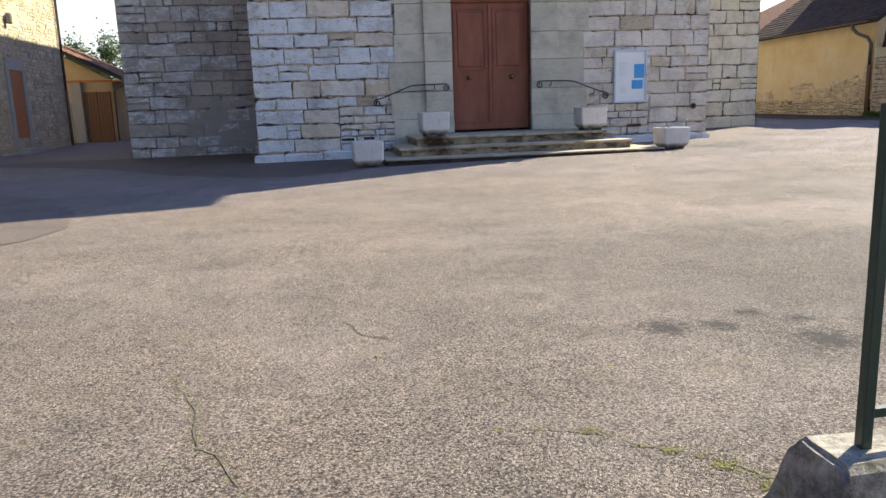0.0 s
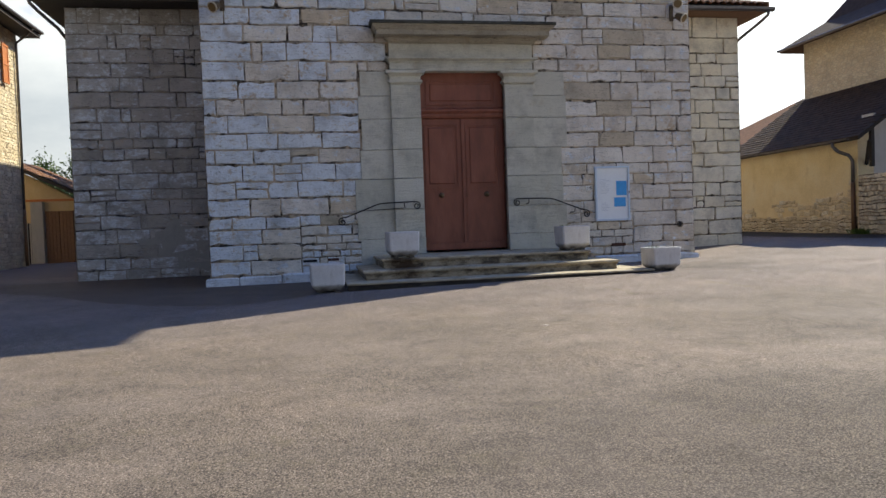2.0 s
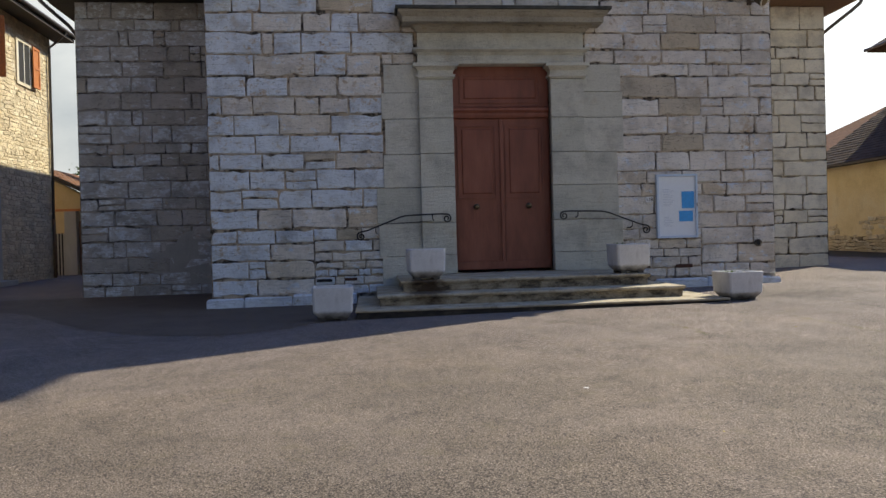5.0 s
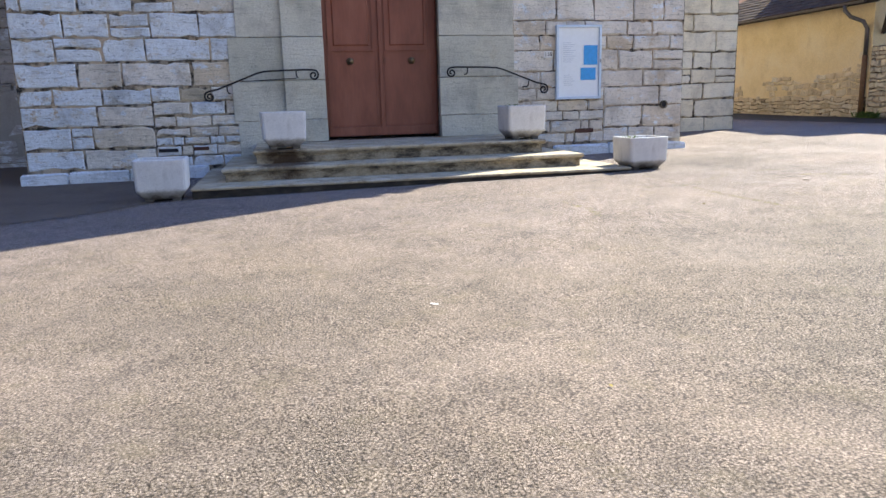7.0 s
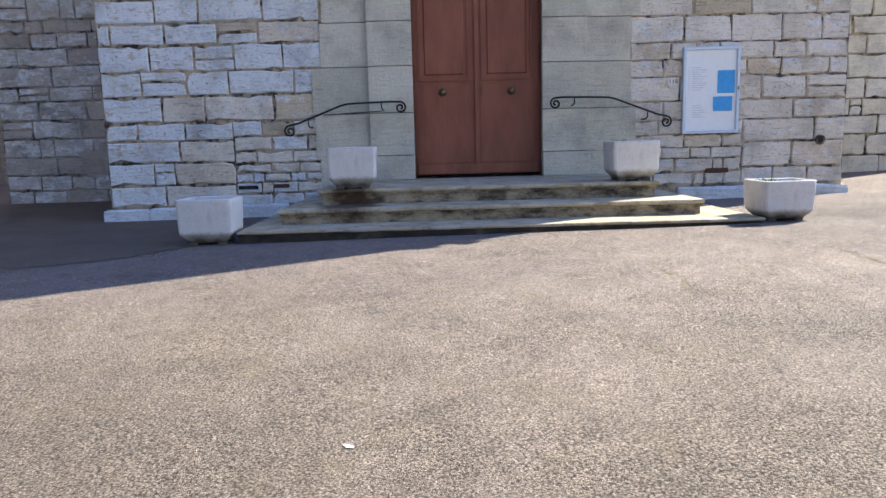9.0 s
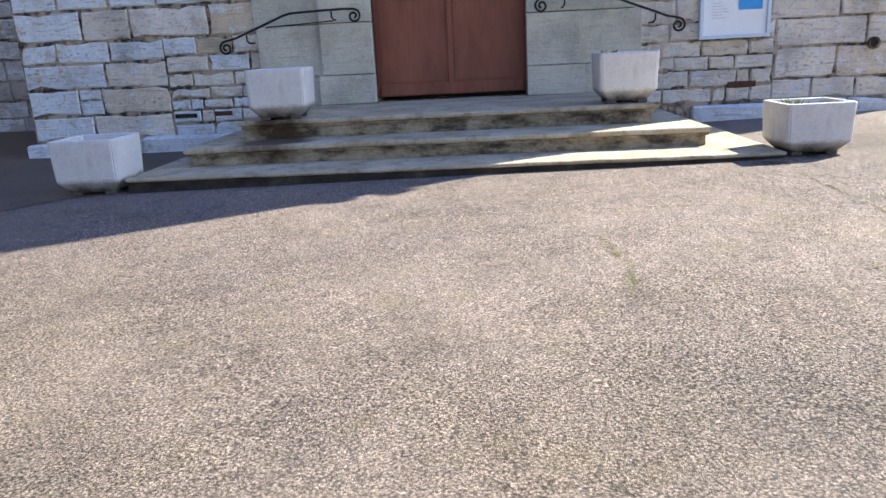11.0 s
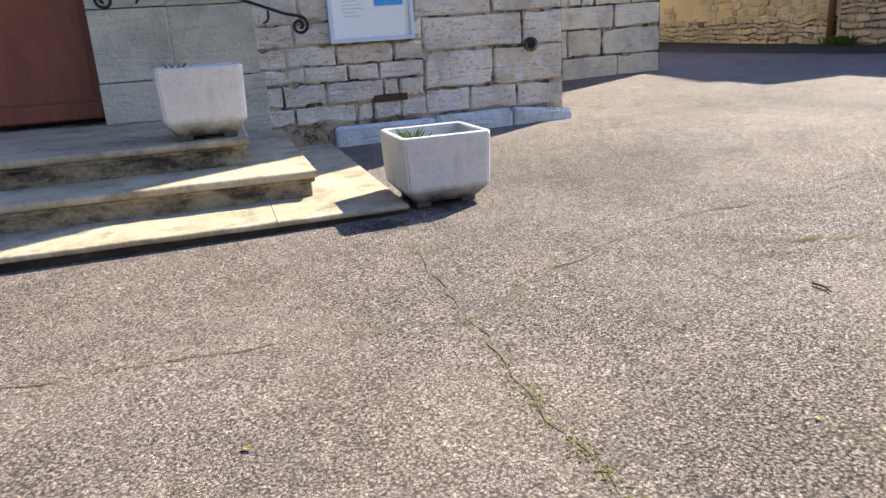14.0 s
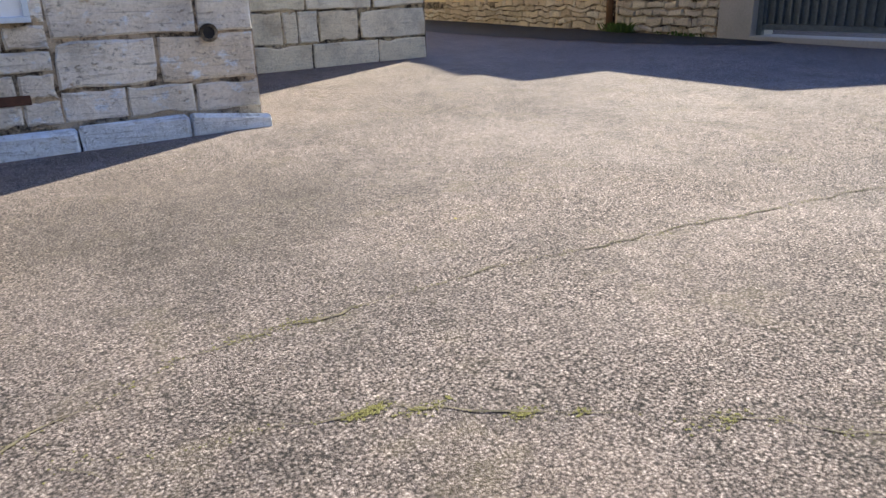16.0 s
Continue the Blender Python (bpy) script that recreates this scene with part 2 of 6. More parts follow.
def mortar(name, a, b, c3, void):
    """Lime mortar, crumbled away in places to dark hollows."""
    k = Mat(name, 0.95)
    c = k.ramp(k.noise(1.5, 5, 0.65), [(0.34, a), (0.5, b), (0.66, c3)])
    hole = k.math("ADD", k.math("MULTIPLY", k.noise(9, 5, 0.75), 0.7), k.math("MULTIPLY", k.noise(2.1, 3, 0.6), 0.5))
    c = k.mix(1.0, c, k.ramp(hole, [(void - 0.04, 0.10), (void + 0.03, 0.6), (void + 0.10, 1.0)]), "MULTIPLY")
    k.color(c).bump(k.math("ADD", k.noise(30, 5, 0.7), k.ramp(hole, [(void - 0.03, 0.0), (void + 0.06, 1.0)])), 0.03)
    return k.m


M_MORTAR = mortar("lime_mortar", (0.42, 0.37, 0.30), (0.52, 0.43, 0.32), (0.57, 0.44, 0.31), 0.545)
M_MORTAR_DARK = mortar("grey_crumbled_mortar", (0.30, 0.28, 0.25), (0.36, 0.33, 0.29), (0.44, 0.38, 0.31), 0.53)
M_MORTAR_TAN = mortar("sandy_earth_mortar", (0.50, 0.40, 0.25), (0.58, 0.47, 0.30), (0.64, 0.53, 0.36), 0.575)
M_MORTAR_BROWN = mortar("brown_earth_mortar", (0.52, 0.41, 0.28), (0.58, 0.46, 0.32), (0.64, 0.52, 0.37), 0.46)

k = Mat("step_stone", 0.8)
c = k.ramp(k.noise(2.2, 5, 0.65), [(0.3, (0.34, 0.275, 0.175)), (0.5, (0.45, 0.38, 0.265)), (0.7, (0.53, 0.47, 0.36))])
c = k.mix(0.8, c, k.ramp(k.noise(45, 4, 0.7), [(0.3, 0.7), (0.55, 1.05)]), "MULTIPLY")
c = k.mix(k.math("MULTIPLY", k.ramp(k.noise(4.5, 5, 0.7), [(0.50, 0.0), (0.66, 1.0)]), 0.7), c, (0.17, 0.14, 0.095))
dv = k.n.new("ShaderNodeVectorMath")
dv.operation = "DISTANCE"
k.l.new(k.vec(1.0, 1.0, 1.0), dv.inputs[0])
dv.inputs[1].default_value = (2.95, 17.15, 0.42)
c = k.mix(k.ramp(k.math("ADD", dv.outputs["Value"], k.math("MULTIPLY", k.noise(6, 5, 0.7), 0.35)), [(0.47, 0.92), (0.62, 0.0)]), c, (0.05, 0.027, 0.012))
k.color(c).bump(k.noise(30, 5, 0.65), 0.008)
M_TREAD = k.m

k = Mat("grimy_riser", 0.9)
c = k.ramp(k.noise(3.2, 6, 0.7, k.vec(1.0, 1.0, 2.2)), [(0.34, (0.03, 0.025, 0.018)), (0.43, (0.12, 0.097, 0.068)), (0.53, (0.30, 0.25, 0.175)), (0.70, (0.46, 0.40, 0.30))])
c = k.mix(0.8, c, k.ramp(k.noise(40, 4, 0.7), [(0.3, 0.6), (0.55, 1.05)]), "MULTIPLY")
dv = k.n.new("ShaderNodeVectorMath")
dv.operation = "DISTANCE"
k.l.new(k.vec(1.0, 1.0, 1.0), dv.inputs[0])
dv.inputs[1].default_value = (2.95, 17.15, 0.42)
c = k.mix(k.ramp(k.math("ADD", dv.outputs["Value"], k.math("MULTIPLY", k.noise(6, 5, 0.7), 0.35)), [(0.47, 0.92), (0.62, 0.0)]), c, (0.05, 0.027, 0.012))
k.color(c).bump(k.noise(26, 5, 0.65), 0.012)
M_RISER = k.m
# lowest riser: grime, with the step's own shadow put into the colour
k = Mat("grime_and_shadow_riser", 0.9)
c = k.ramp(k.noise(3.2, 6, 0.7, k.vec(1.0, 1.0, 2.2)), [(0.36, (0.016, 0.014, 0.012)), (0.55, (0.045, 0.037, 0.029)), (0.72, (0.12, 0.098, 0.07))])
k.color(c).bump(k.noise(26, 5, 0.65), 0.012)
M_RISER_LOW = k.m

def gz0(x, y):
    t = min(1.0, max(0.0, (y - 6.0) / 9.0))
    return 0.0185 * 3.0 * math.log1p(math.exp((x - 1.0) / 3.0)) * t * t * (3 - 2 * t)


k = Mat("asphalt", 0.88)
grit = k.noise(104, 6, 0.86, dist=0.3)
pebble = k.voro(92, "Distance")
h_ = k.math("SUBTRACT", k.math("ADD", grit, 0.16), k.math("MULTIPLY", pebble, 0.34))
old_tone = k.ramp(h_, [(0.36, (0.034, 0.026, 0.020)), (0.44, (0.110, 0.087, 0.069)), (0.50, (0.187, 0.149, 0.118)), (0.57, (0.257, 0.208, 0.168)), (0.66, (0.45, 0.385, 0.32))])
new_tone = k.ramp(h_, [(0.37, (0.016, 0.013, 0.011)), (0.44, (0.090, 0.071, 0.064)), (0.50, (0.190, 0.151, 0.138)), (0.57, (0.272, 0.223, 0.203)), (0.65, (0.51, 0.45, 0.41))])
along = k.math("ADD", k.math("MULTIPLY", k.sep()[1], 0.05), k.math("MULTIPLY", k.noise(0.6, 4, 0.6), 0.25))
fresh = k.ramp(along, [(0.67, 0.0), (0.84, 1.0)])
c = k.mix(fresh, old_tone, new_tone)
# single pebbles, some pale, some dark
peb = k.sep(k.voro(74, "Color"))[0]
c = k.mix(k.math("ADD", k.math("MULTIPLY", fresh, 0.25), 0.38), c, k.ramp(peb, [(0.0, 0.55), (0.3, 0.86), (0.7, 1.05), (0.86, 1.25), (0.97, 1.8)]), "MULTIPLY")
# smoother worn lanes, where the grit is filled
fill = k.ramp(k.noise(0.55, 4, 0.6), [(0.46, 0.0), (0.60, 1.0)])
c = k.mix(k.math("MULTIPLY", fill, 0.22), c, (0.205, 0.166, 0.148))
c = k.mix(0.8, c, k.ramp(k.noise(0.35, 4, 0.55), [(0.34, (0.84, 0.82, 0.81)), (0.5, (1.0, 0.97, 0.94)), (0.66, (1.13, 1.07, 1.01))]), "MULTIPLY")
c = k.mix(0.9, c, k.ramp(k.noise(2.6, 6, 0.7), [(0.3, 0.70), (0.5, 1.0), (0.72, 1.16)]), "MULTIPLY")
c = k.mix(k.math("ADD", k.math("MULTIPLY", fresh, 0.35), 0.55), c, k.ramp(k.noise(15, 5, 0.78), [(0.3, 0.58), (0.5, 1.0), (0.7, 1.22)]), "MULTIPLY")
c = k.mix(k.math("MULTIPLY", k.ramp(k.noise(0.8, 6, 0.65), [(0.58, 0.0), (0.74, 1.0)]), 0.32), c, (0.10, 0.083, 0.070))
lichen = k.math("MULTIPLY", k.ramp(k.noise(2.8, 6, 0.7), [(0.55, 0.0), (0.67, 1.0)]), k.ramp(grit, [(0.40, 1.0), (0.56, 0.2)]))
c = k.mix(k.math("MULTIPLY", lichen, 0.6), c, (0.130, 0.106, 0.052))
# oil and damp stains where cars have stood, and darker ground at planter and step
for sx, sy, sr in ((2.37, 5.08, 0.28), (2.92, 5.23, 0.16), (3.02, 4.70, 0.34), (2.66, 5.05, 0.20), (3.12, 5.06, 0.14), (9.2, 17.1, 1.7), (3.6, 6.3, 2.6), (7.95, 16.35, 0.42), (7.5, 16.05, 0.3)):
    dv = k.n.new("ShaderNodeVectorMath")
    dv.operation = "DISTANCE"
    k.l.new(k.co, dv.inputs[0])
    dv.inputs[1].default_value = (sx, sy, gz0(sx, sy))
    edge = k.math("ADD", k.math("MULTIPLY", dv.outputs["Value"], (0.34 if sr < 0.6 else 0.62) / sr), k.math("MULTIPLY", k.noise(19 if sr < 0.6 else 3, 7, 0.85), 0.95 if sr < 0.6 else 0.9))
    c = k.mix(k.math("MULTIPLY", k.ramp(edge, [(0.55, 1.0), (0.66, 0.0)] if sr < 0.6 else [(0.72, 1.0), (0.98, 0.0)]), 0.93 if sr < 0.6 else 0.38), c, (0.034, 0.026, 0.020))
k.color(c)
k.bump(k.math("ADD", k.math("MULTIPLY", h_, k.math("SUBTRACT", 1.0, k.math("MULTIPLY", fill, 0.5))), k.math("MULTIPLY", k.noise(9, 4, 0.6), 0.5)), 0.012, 1.0)
M_ASPHALT = k.m

def old_asphalt(name, tone):
    k = Mat(name, 0.88)
    v = lambda *q: tuple(round(tone * w, 4) for w in q)
    c = k.ramp(k.voro(110, "Distance"), [(0.15, v(0.25, 0.195, 0.155)), (0.6, v(0.09, 0.070, 0.056))])
    c = k.mix(0.8, c, k.ramp(k.noise(1.4, 5, 0.65), [(0.3, 0.7), (0.5, 1.0), (0.75, 1.2)]), "MULTIPLY")
    k.color(c).bump(k.voro(110, "Distance"), 0.006)
    return k.m


M_OLD = old_asphalt("old_brown_asphalt", 1.0)

k = Mat("dark_crack_filler", 0.95)
k.color(k.ramp(k.noise(14, 4, 0.7), [(0.38, (0.05, 0.042, 0.028)), (0.6, (0.16, 0.135, 0.085))]))
M_CRACK = k.m
k = Mat("black_tarmac", 0.75)
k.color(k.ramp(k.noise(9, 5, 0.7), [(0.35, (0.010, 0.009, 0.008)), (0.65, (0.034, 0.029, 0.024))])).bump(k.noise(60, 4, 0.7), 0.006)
M_TARMAC_BLACK = k.m
k = Mat("moss", 0.95)
k.color(k.ramp(k.noise(60, 4, 0.7), [(0.3, (0.085, 0.075, 0.022)), (0.62, (0.19, 0.175, 0.05))]))
M_MOSS = k.m
k = Mat("grass_blade", 0.7)
k.color(k.ramp(k.rand(True), [(0.0, (0.07, 0.13, 0.025)), (1.0, (0.16, 0.24, 0.05))]))
M_GRASS = k.m
k = Mat("potting_soil", 0.95)
k.color(k.ramp(k.noise(40, 5, 0.7), [(0.3, (0.035, 0.028, 0.02)), (0.7, (0.11, 0.09, 0.065))])).bump(k.noise(40, 5, 0.7), 0.02)
M_SOIL = k.m

k = Mat("door_paint", 0.5)
c = k.ramp(k.noise(1.6, 4, 0.6, k.vec(2.5, 2.5, 0.7)), [(0.3, (0.180, 0.052, 0.030)), (0.5, (0.235, 0.072, 0.042)), (0.7, (0.28, 0.095, 0.057))])
c = k.mix(0.5, c, k.ramp(k.noise(30, 4, 0.7, k.vec(1, 1, 0.12)), [(0.3, 0.75), (0.6, 1.08)]), "MULTIPLY")
k.color(c).bump(k.noise(40, 4, 0.7, k.vec(1, 1, 0.1)), 0.002)
M_DOOR = k.m

k = Mat("wrought_iron", 0.5, 0.6)
k.color(k.ramp(k.noise(30, 4, 0.7), [(0.3, (0.018, 0.017, 0.017)), (0.7, (0.045, 0.04, 0.036))])).bump(k.noise(60, 3, 0.7), 0.002)
M_IRON = k.m
k = Mat("green_fence_paint", 0.4)
k.color(k.ramp(k.noise(12, 5, 0.7), [(0.3, (0.008, 0.030, 0.022)), (0.7, (0.018, 0.05, 0.036))])).bump(k.noise(50, 3, 0.7), 0.002)
M_GREEN = k.m

k = Mat("cast_concrete", 0.88)
c = k.ramp(k.noise(2.4, 5, 0.65), [(0.3, (0.60, 0.59, 0.58)), (0.5, (0.70, 0.69, 0.68)), (0.75, (0.76, 0.75, 0.745))])
c = k.mix(0.8, c, k.ramp(k.noise(60, 5, 0.75), [(0.3, 0.75), (0.55, 1.03)]), "MULTIPLY")
# grime, plus the undercut's shade put into the colour towards the foot
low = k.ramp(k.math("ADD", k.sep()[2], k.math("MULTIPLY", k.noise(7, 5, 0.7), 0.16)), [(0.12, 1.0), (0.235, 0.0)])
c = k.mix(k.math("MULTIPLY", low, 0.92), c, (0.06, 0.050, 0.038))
c = k.mix(k.math("MULTIPLY", k.ramp(k.noise(9, 5, 0.6, k.vec(1, 1, 0.3)), [(0.6, 0.0), (0.75, 1.0)]), 0.35), c, (0.33, 0.31, 0.28))
k.color(c).bump(k.noise(55, 5, 0.75), 0.006)
M_CONCRETE = k.m

k = Mat("kerb_stone", 0.9)
c = k.ramp(k.noise(9, 6, 0.75), [(0.33, (0.055, 0.045, 0.035)), (0.46, (0.20, 0.175, 0.14)), (0.66, (0.46, 0.41, 0.33))])
c = k.mix(k.math("MULTIPLY", k.ramp(k.noise(16, 5, 0.75), [(0.52, 0.0), (0.64, 1.0)]), 0.6), c, (0.17, 0.155, 0.06))
k.color(c).bump(k.noise(30, 5, 0.7), 0.012)
M_KERB = k.m

k = Mat("dark_roof_timber", 0.75)
k.color(k.ramp(k.noise(9, 4, 0.6, k.vec(1, 6, 6)), [(0.3, (0.020, 0.016, 0.014)), (0.7, (0.045, 0.036, 0.030))])).bump(k.noise(12, 4, 0.6, k.vec(1, 8, 8)), 0.006)
M_TIMBER = k.m


def tile_mat(name, a, b, c3):
    k = Mat(name, 0.85)
    c = k.ramp(k.rand(True), [(0.0, a), (0.5, b), (1.0, c3)])
    c = k.mix(0.8, c, k.ramp(k.noise(7, 5, 0.7), [(0.3, 0.55), (0.6, 1.1)]), "MULTIPLY")
    k.color(c).bump(k.noise(25, 4, 0.7), 0.006)
    k.b.inputs["Specular IOR Level"].default_value = 0.15
    return k.m


M_TILE_DARK = tile_mat("dark_roof_tiles", (0.060, 0.039, 0.029), (0.085, 0.056, 0.041), (0.048, 0.034, 0.028))
M_TILE_RED = tile_mat("terracotta_tiles", (0.26, 0.13, 0.075), (0.20, 0.11, 0.07), (0.31, 0.17, 0.10))


def plaster(name, a, b, c3, stain):
    k = Mat(name, 0.92)
    c = k.ramp(k.noise(0.9, 5, 0.65), [(0.3, a), (0.5, b), (0.7, c3)])
    c = k.mix(k.math("MULTIPLY", k.ramp(k.noise(2.2, 5, 0.7, k.vec(1, 1, 0.35)), [(0.55, 0.0), (0.72, 1.0)]), 0.4), c, stain)
    c = k.mix(0.7, c, k.ramp(k.noise(30, 4, 0.7), [(0.3, 0.8), (0.6, 1.04)]), "MULTIPLY")
    k.color(c).bump(k.noise(18, 5, 0.7), 0.01)
    return k.m


M_OCHRE = plaster("ochre_render", (0.74, 0.60, 0.33), (0.83, 0.69, 0.42), (0.86, 0.75, 0.52), (0.55, 0.42, 0.22))
M_BUFF = plaster("buff_render", (0.70, 0.61, 0.43), (0.76, 0.67, 0.49), (0.80, 0.73, 0.56), (0.58, 0.49, 0.33))
k = Mat("buff_rubble_masonry", 0.93)
sv = k.vec(1.0, 1.0, 2.2)
c = k.ramp(k.sep(k.voro(4.6, "Color", "F1", sv))[0], [(0.0, (0.70, 0.60, 0.42)), (0.5, (0.77, 0.67, 0.49)), (1.0, (0.81, 0.73, 0.55))])
joint = k.ramp(k.voro(4.6, "Distance", "DISTANCE_TO_EDGE", sv), [(0.02, 0.78), (0.14, 1.0)])
c = k.mix(0.9, c, joint, "MULTIPLY")
c = k.mix(0.8, c, k.ramp(k.noise(1.1, 5, 0.65), [(0.3, 0.82), (0.6, 1.06)]), "MULTIPLY")
k.color(c).bump(joint, 0.03)
M_BUFF_STONE = k.m
M_PALE = plaster("pale_render", (0.60, 0.58, 0.54), (0.66, 0.64, 0.60), (0.70, 0.68, 0.65), (0.48, 0.46, 0.42))
M_YELLOW = plaster("cream_render", (0.56, 0.42, 0.22), (0.62, 0.48, 0.27), (0.66, 0.53, 0.32), (0.45, 0.34, 0.2))
M_CREAMST = plaster("cream_stone_trim", (0.60, 0.53, 0.40), (0.68, 0.61, 0.47), (0.73, 0.67, 0.54), (0.45, 0.40, 0.30))
M_GREYST = plaster("grey_stone_trim", (0.40, 0.39, 0.36), (0.47, 0.46, 0.42), (0.52, 0.50, 0.46), (0.3, 0.29, 0.27))


def plain(name, col, rough=0.6, metal=0.0, var=0.25, scale=18):
    k = Mat(name, rough, metal)
    lo, hi = tuple(v * (1 - var) for v in col), tuple(min(1, v * (1 + var)) for v in col)
    k.color(k.ramp(k.noise(scale, 4, 0.65), [(0.3, lo), (0.7, hi)])).bump(k.noise(scale * 2.5, 3, 0.6), 0.002)
    return k.m


M_ZINC = plain("zinc_gutter", (0.16, 0.15, 0.15), 0.45, 0.7)
M_RUST = plain("painted_downpipe", (0.20, 0.11, 0.055), 0.7)
M_SHUTTER = plain("orange_shutter_paint", (0.48, 0.155, 0.035), 0.6)
M_BROWNWOOD = plain("brown_plank_door", (0.24, 0.13, 0.07), 0.75)
M_DARKDOOR = plain("rust_red_door", (0.46, 0.15, 0.05), 0.65)
M_GATE = plain("blue_grey_gate_paint", (0.10, 0.13, 0.145), 0.5)
M_ALU = plain("blue_white_frame", (0.55, 0.66, 0.80), 0.35, 0.2, 0.06)
# white paper; the glazing's sky reflection is put into its bright bluish colour
M_PAPER = plain("sky_sheen_paper", (0.83, 0.88, 0.93), 0.35, 0, 0.03)
M_BLUE = plain("blue_paper", (0.05, 0.36, 0.80), 0.6, 0, 0.10)
M_INK = plain("grey_ink", (0.60, 0.66, 0.74), 0.7, 0, 0.1)
M_PLATE = plain("white_enamel", (0.78, 0.78, 0.76), 0.3, 0, 0.03)
M_BLACK = plain("black_enamel", (0.02, 0.02, 0.02), 0.5)
M_BRASS = plain("aged_brass", (0.16, 0.12, 0.07), 0.4, 0.8)
M_LAMP = plain("brown_lamp_body", (0.10, 0.070, 0.038), 0.6)
M_DARK = plain("dark_hollow", (0.02, 0.02, 0.022), 0.9)
M_STICK = plain("dead_twig", (0.06, 0.045, 0.035), 0.8)
k = Mat("tinted_glass", 0.2)
k.color(k.ramp(k.noise(3, 3, 0.6, k.vec(3, 1, 0.4)), [(0.35, (0.035, 0.045, 0.075)), (0.65, (0.07, 0.08, 0.115))]))
M_GLASS = k.m
k = Mat("amber_lens_glass", 0.35)
k.color((0.16, 0.10, 0.035))
M_LENS = k.m
k = Mat("bark", 0.9)
k.color(k.ramp(k.noise(12, 4, 0.7, k.vec(1, 1, 0.3)), [(0.3, (0.06, 0.05, 0.04)), (0.7, (0.16, 0.13, 0.10))]))
M_BARK = k.m
k = Mat("leaves", 0.6)
k.color(k.ramp(k.rand(True), [(0.0, (0.035, 0.075, 0.018)), (0.6, (0.075, 0.13, 0.03)), (1.0, (0.12, 0.17, 0.05))]))
M_LEAF = k.m


# ---------------------------------------------------------------- mesh helpers
def part(name, bm, material, parent=None, label=""):
    """Links a bmesh as one mesh object under a thing or a part."""
    me = bpy.data.meshes.new(name)
    bm.normal_update()
    bm.to_mesh(me)
    bm.free()
    me.materials.append(material)
    ob = new(name, me)
    ob.parent = parent
    if label:
        ob["label"] = label
    return ob


def raw(name, verts, faces, material, parent=None):
    me = bpy.data.meshes.new(name)
    me.from_pydata(verts, [], faces)
    me.materials.append(material)
    ob = new(name, me)
    ob.parent = parent
    return ob


def smooth(ob):
    for p in ob.data.polygons:
        p.use_smooth = True
    return ob


def thing(name, label, category, group="", kind=""):
    return tagged(new(name), label, category, group, kind)


def box(bm, x0, x1, y0, y1, z0, z1, m=None):
    vs = [bm.verts.new((x, y, z)) for x in (x0, x1) for y in (y0, y1) for z in (z0, z1)]
    if m is not None:
        for v in vs:
            v.co = m @ v.co
    for f in ((0, 1, 3, 2), (4, 6, 7, 5), (0, 4, 5, 1), (2, 3, 7, 6), (0, 2, 6, 4), (1, 5, 7, 3)):
        bm.faces.new([vs[i] for i in f])
    return vs


def boxes(*specs, bevel=0.0, seg=2):
    bm = bmesh.new()
    for s in specs:
        box(bm, *s)
    if bevel:
        bmesh.ops.bevel(bm, geom=list(bm.edges), offset=bevel, segments=seg, affect="EDGES", profile=0.5)
    return bm


def tube(bm, pts, r, sides=8, r_end=None):
    """A round bar along points, capped."""
    pts = [Vector(p) for p in pts]
    rings = []
    up0 = None
    for i, p in enumerate(pts):
        d = (pts[min(i + 1, len(pts) - 1)] - pts[max(i - 1, 0)]).normalized()
        ref = up0 if up0 is not None else (Vector((0, 0, 1)) if abs(d.z) < 0.9 else Vector((1, 0, 0)))
        a = d.cross(ref)
        if a.length < 1e-5:
            a = d.cross(Vector((0.3, 1, 0.1)))
        a.normalize()
        b = a.cross(d).normalized()
        up0 = b
        rr = r if r_end is None else r + (r_end - r) * i / (len(pts) - 1)
        rings.append([bm.verts.new(p + rr * (math.cos(t) * a + math.sin(t) * b)) for t in [2 * math.pi * j / sides for j in range(sides)]])
    for ra, rb in zip(rings, rings[1:]):
        for j in range(sides):
            bm.faces.new((ra[j], ra[(j + 1) % sides], rb[(j + 1) % sides], rb[j]))
    bm.faces.new(list(reversed(rings[0])))
    bm.faces.new(rings[-1])


def extrude_profile(bm, prof, place, lo, hi):
    """A closed 2D profile swept straight from lo to hi; place(a, b, s) gives the point."""
    ra = [bm.verts.new(place(a, b, lo)) for a, b in prof]
    rb = [bm.verts.new(place(a, b, hi)) for a, b in prof]
    n = len(prof)
    for j in range(n):
        bm.faces.new((ra[j], ra[(j + 1) % n], rb[(j + 1) % n], rb[j]))
    bm.faces.new(list(reversed(ra)))
    bm.faces.new(rb)
    bmesh.ops.recalc_face_normals(bm, faces=list(bm.faces))


def sstep(a, b, v):
    t = min(1.0, max(0.0, (v - a) / (b - a)))
    return t * t * (3 - 2 * t)


def gz(x, y):
    """Height of the ground: it rises gently to the right of the church and behind it."""
    xc = min(x, 26.0)
    soft = 3.0 * math.log1p(math.exp((xc - 1.0) / 3.0)) if xc < 60 else xc
    return 0.0185 * soft * sstep(6.0, 15.0, y) + 0.012 * max(0.0, min(y, 34.0) - 19.5)


FY = 19.47            # the church front
AY = 23.45            # the front of the aisles
CX = 4.66             # the axis of the church
rng = random.Random(11)


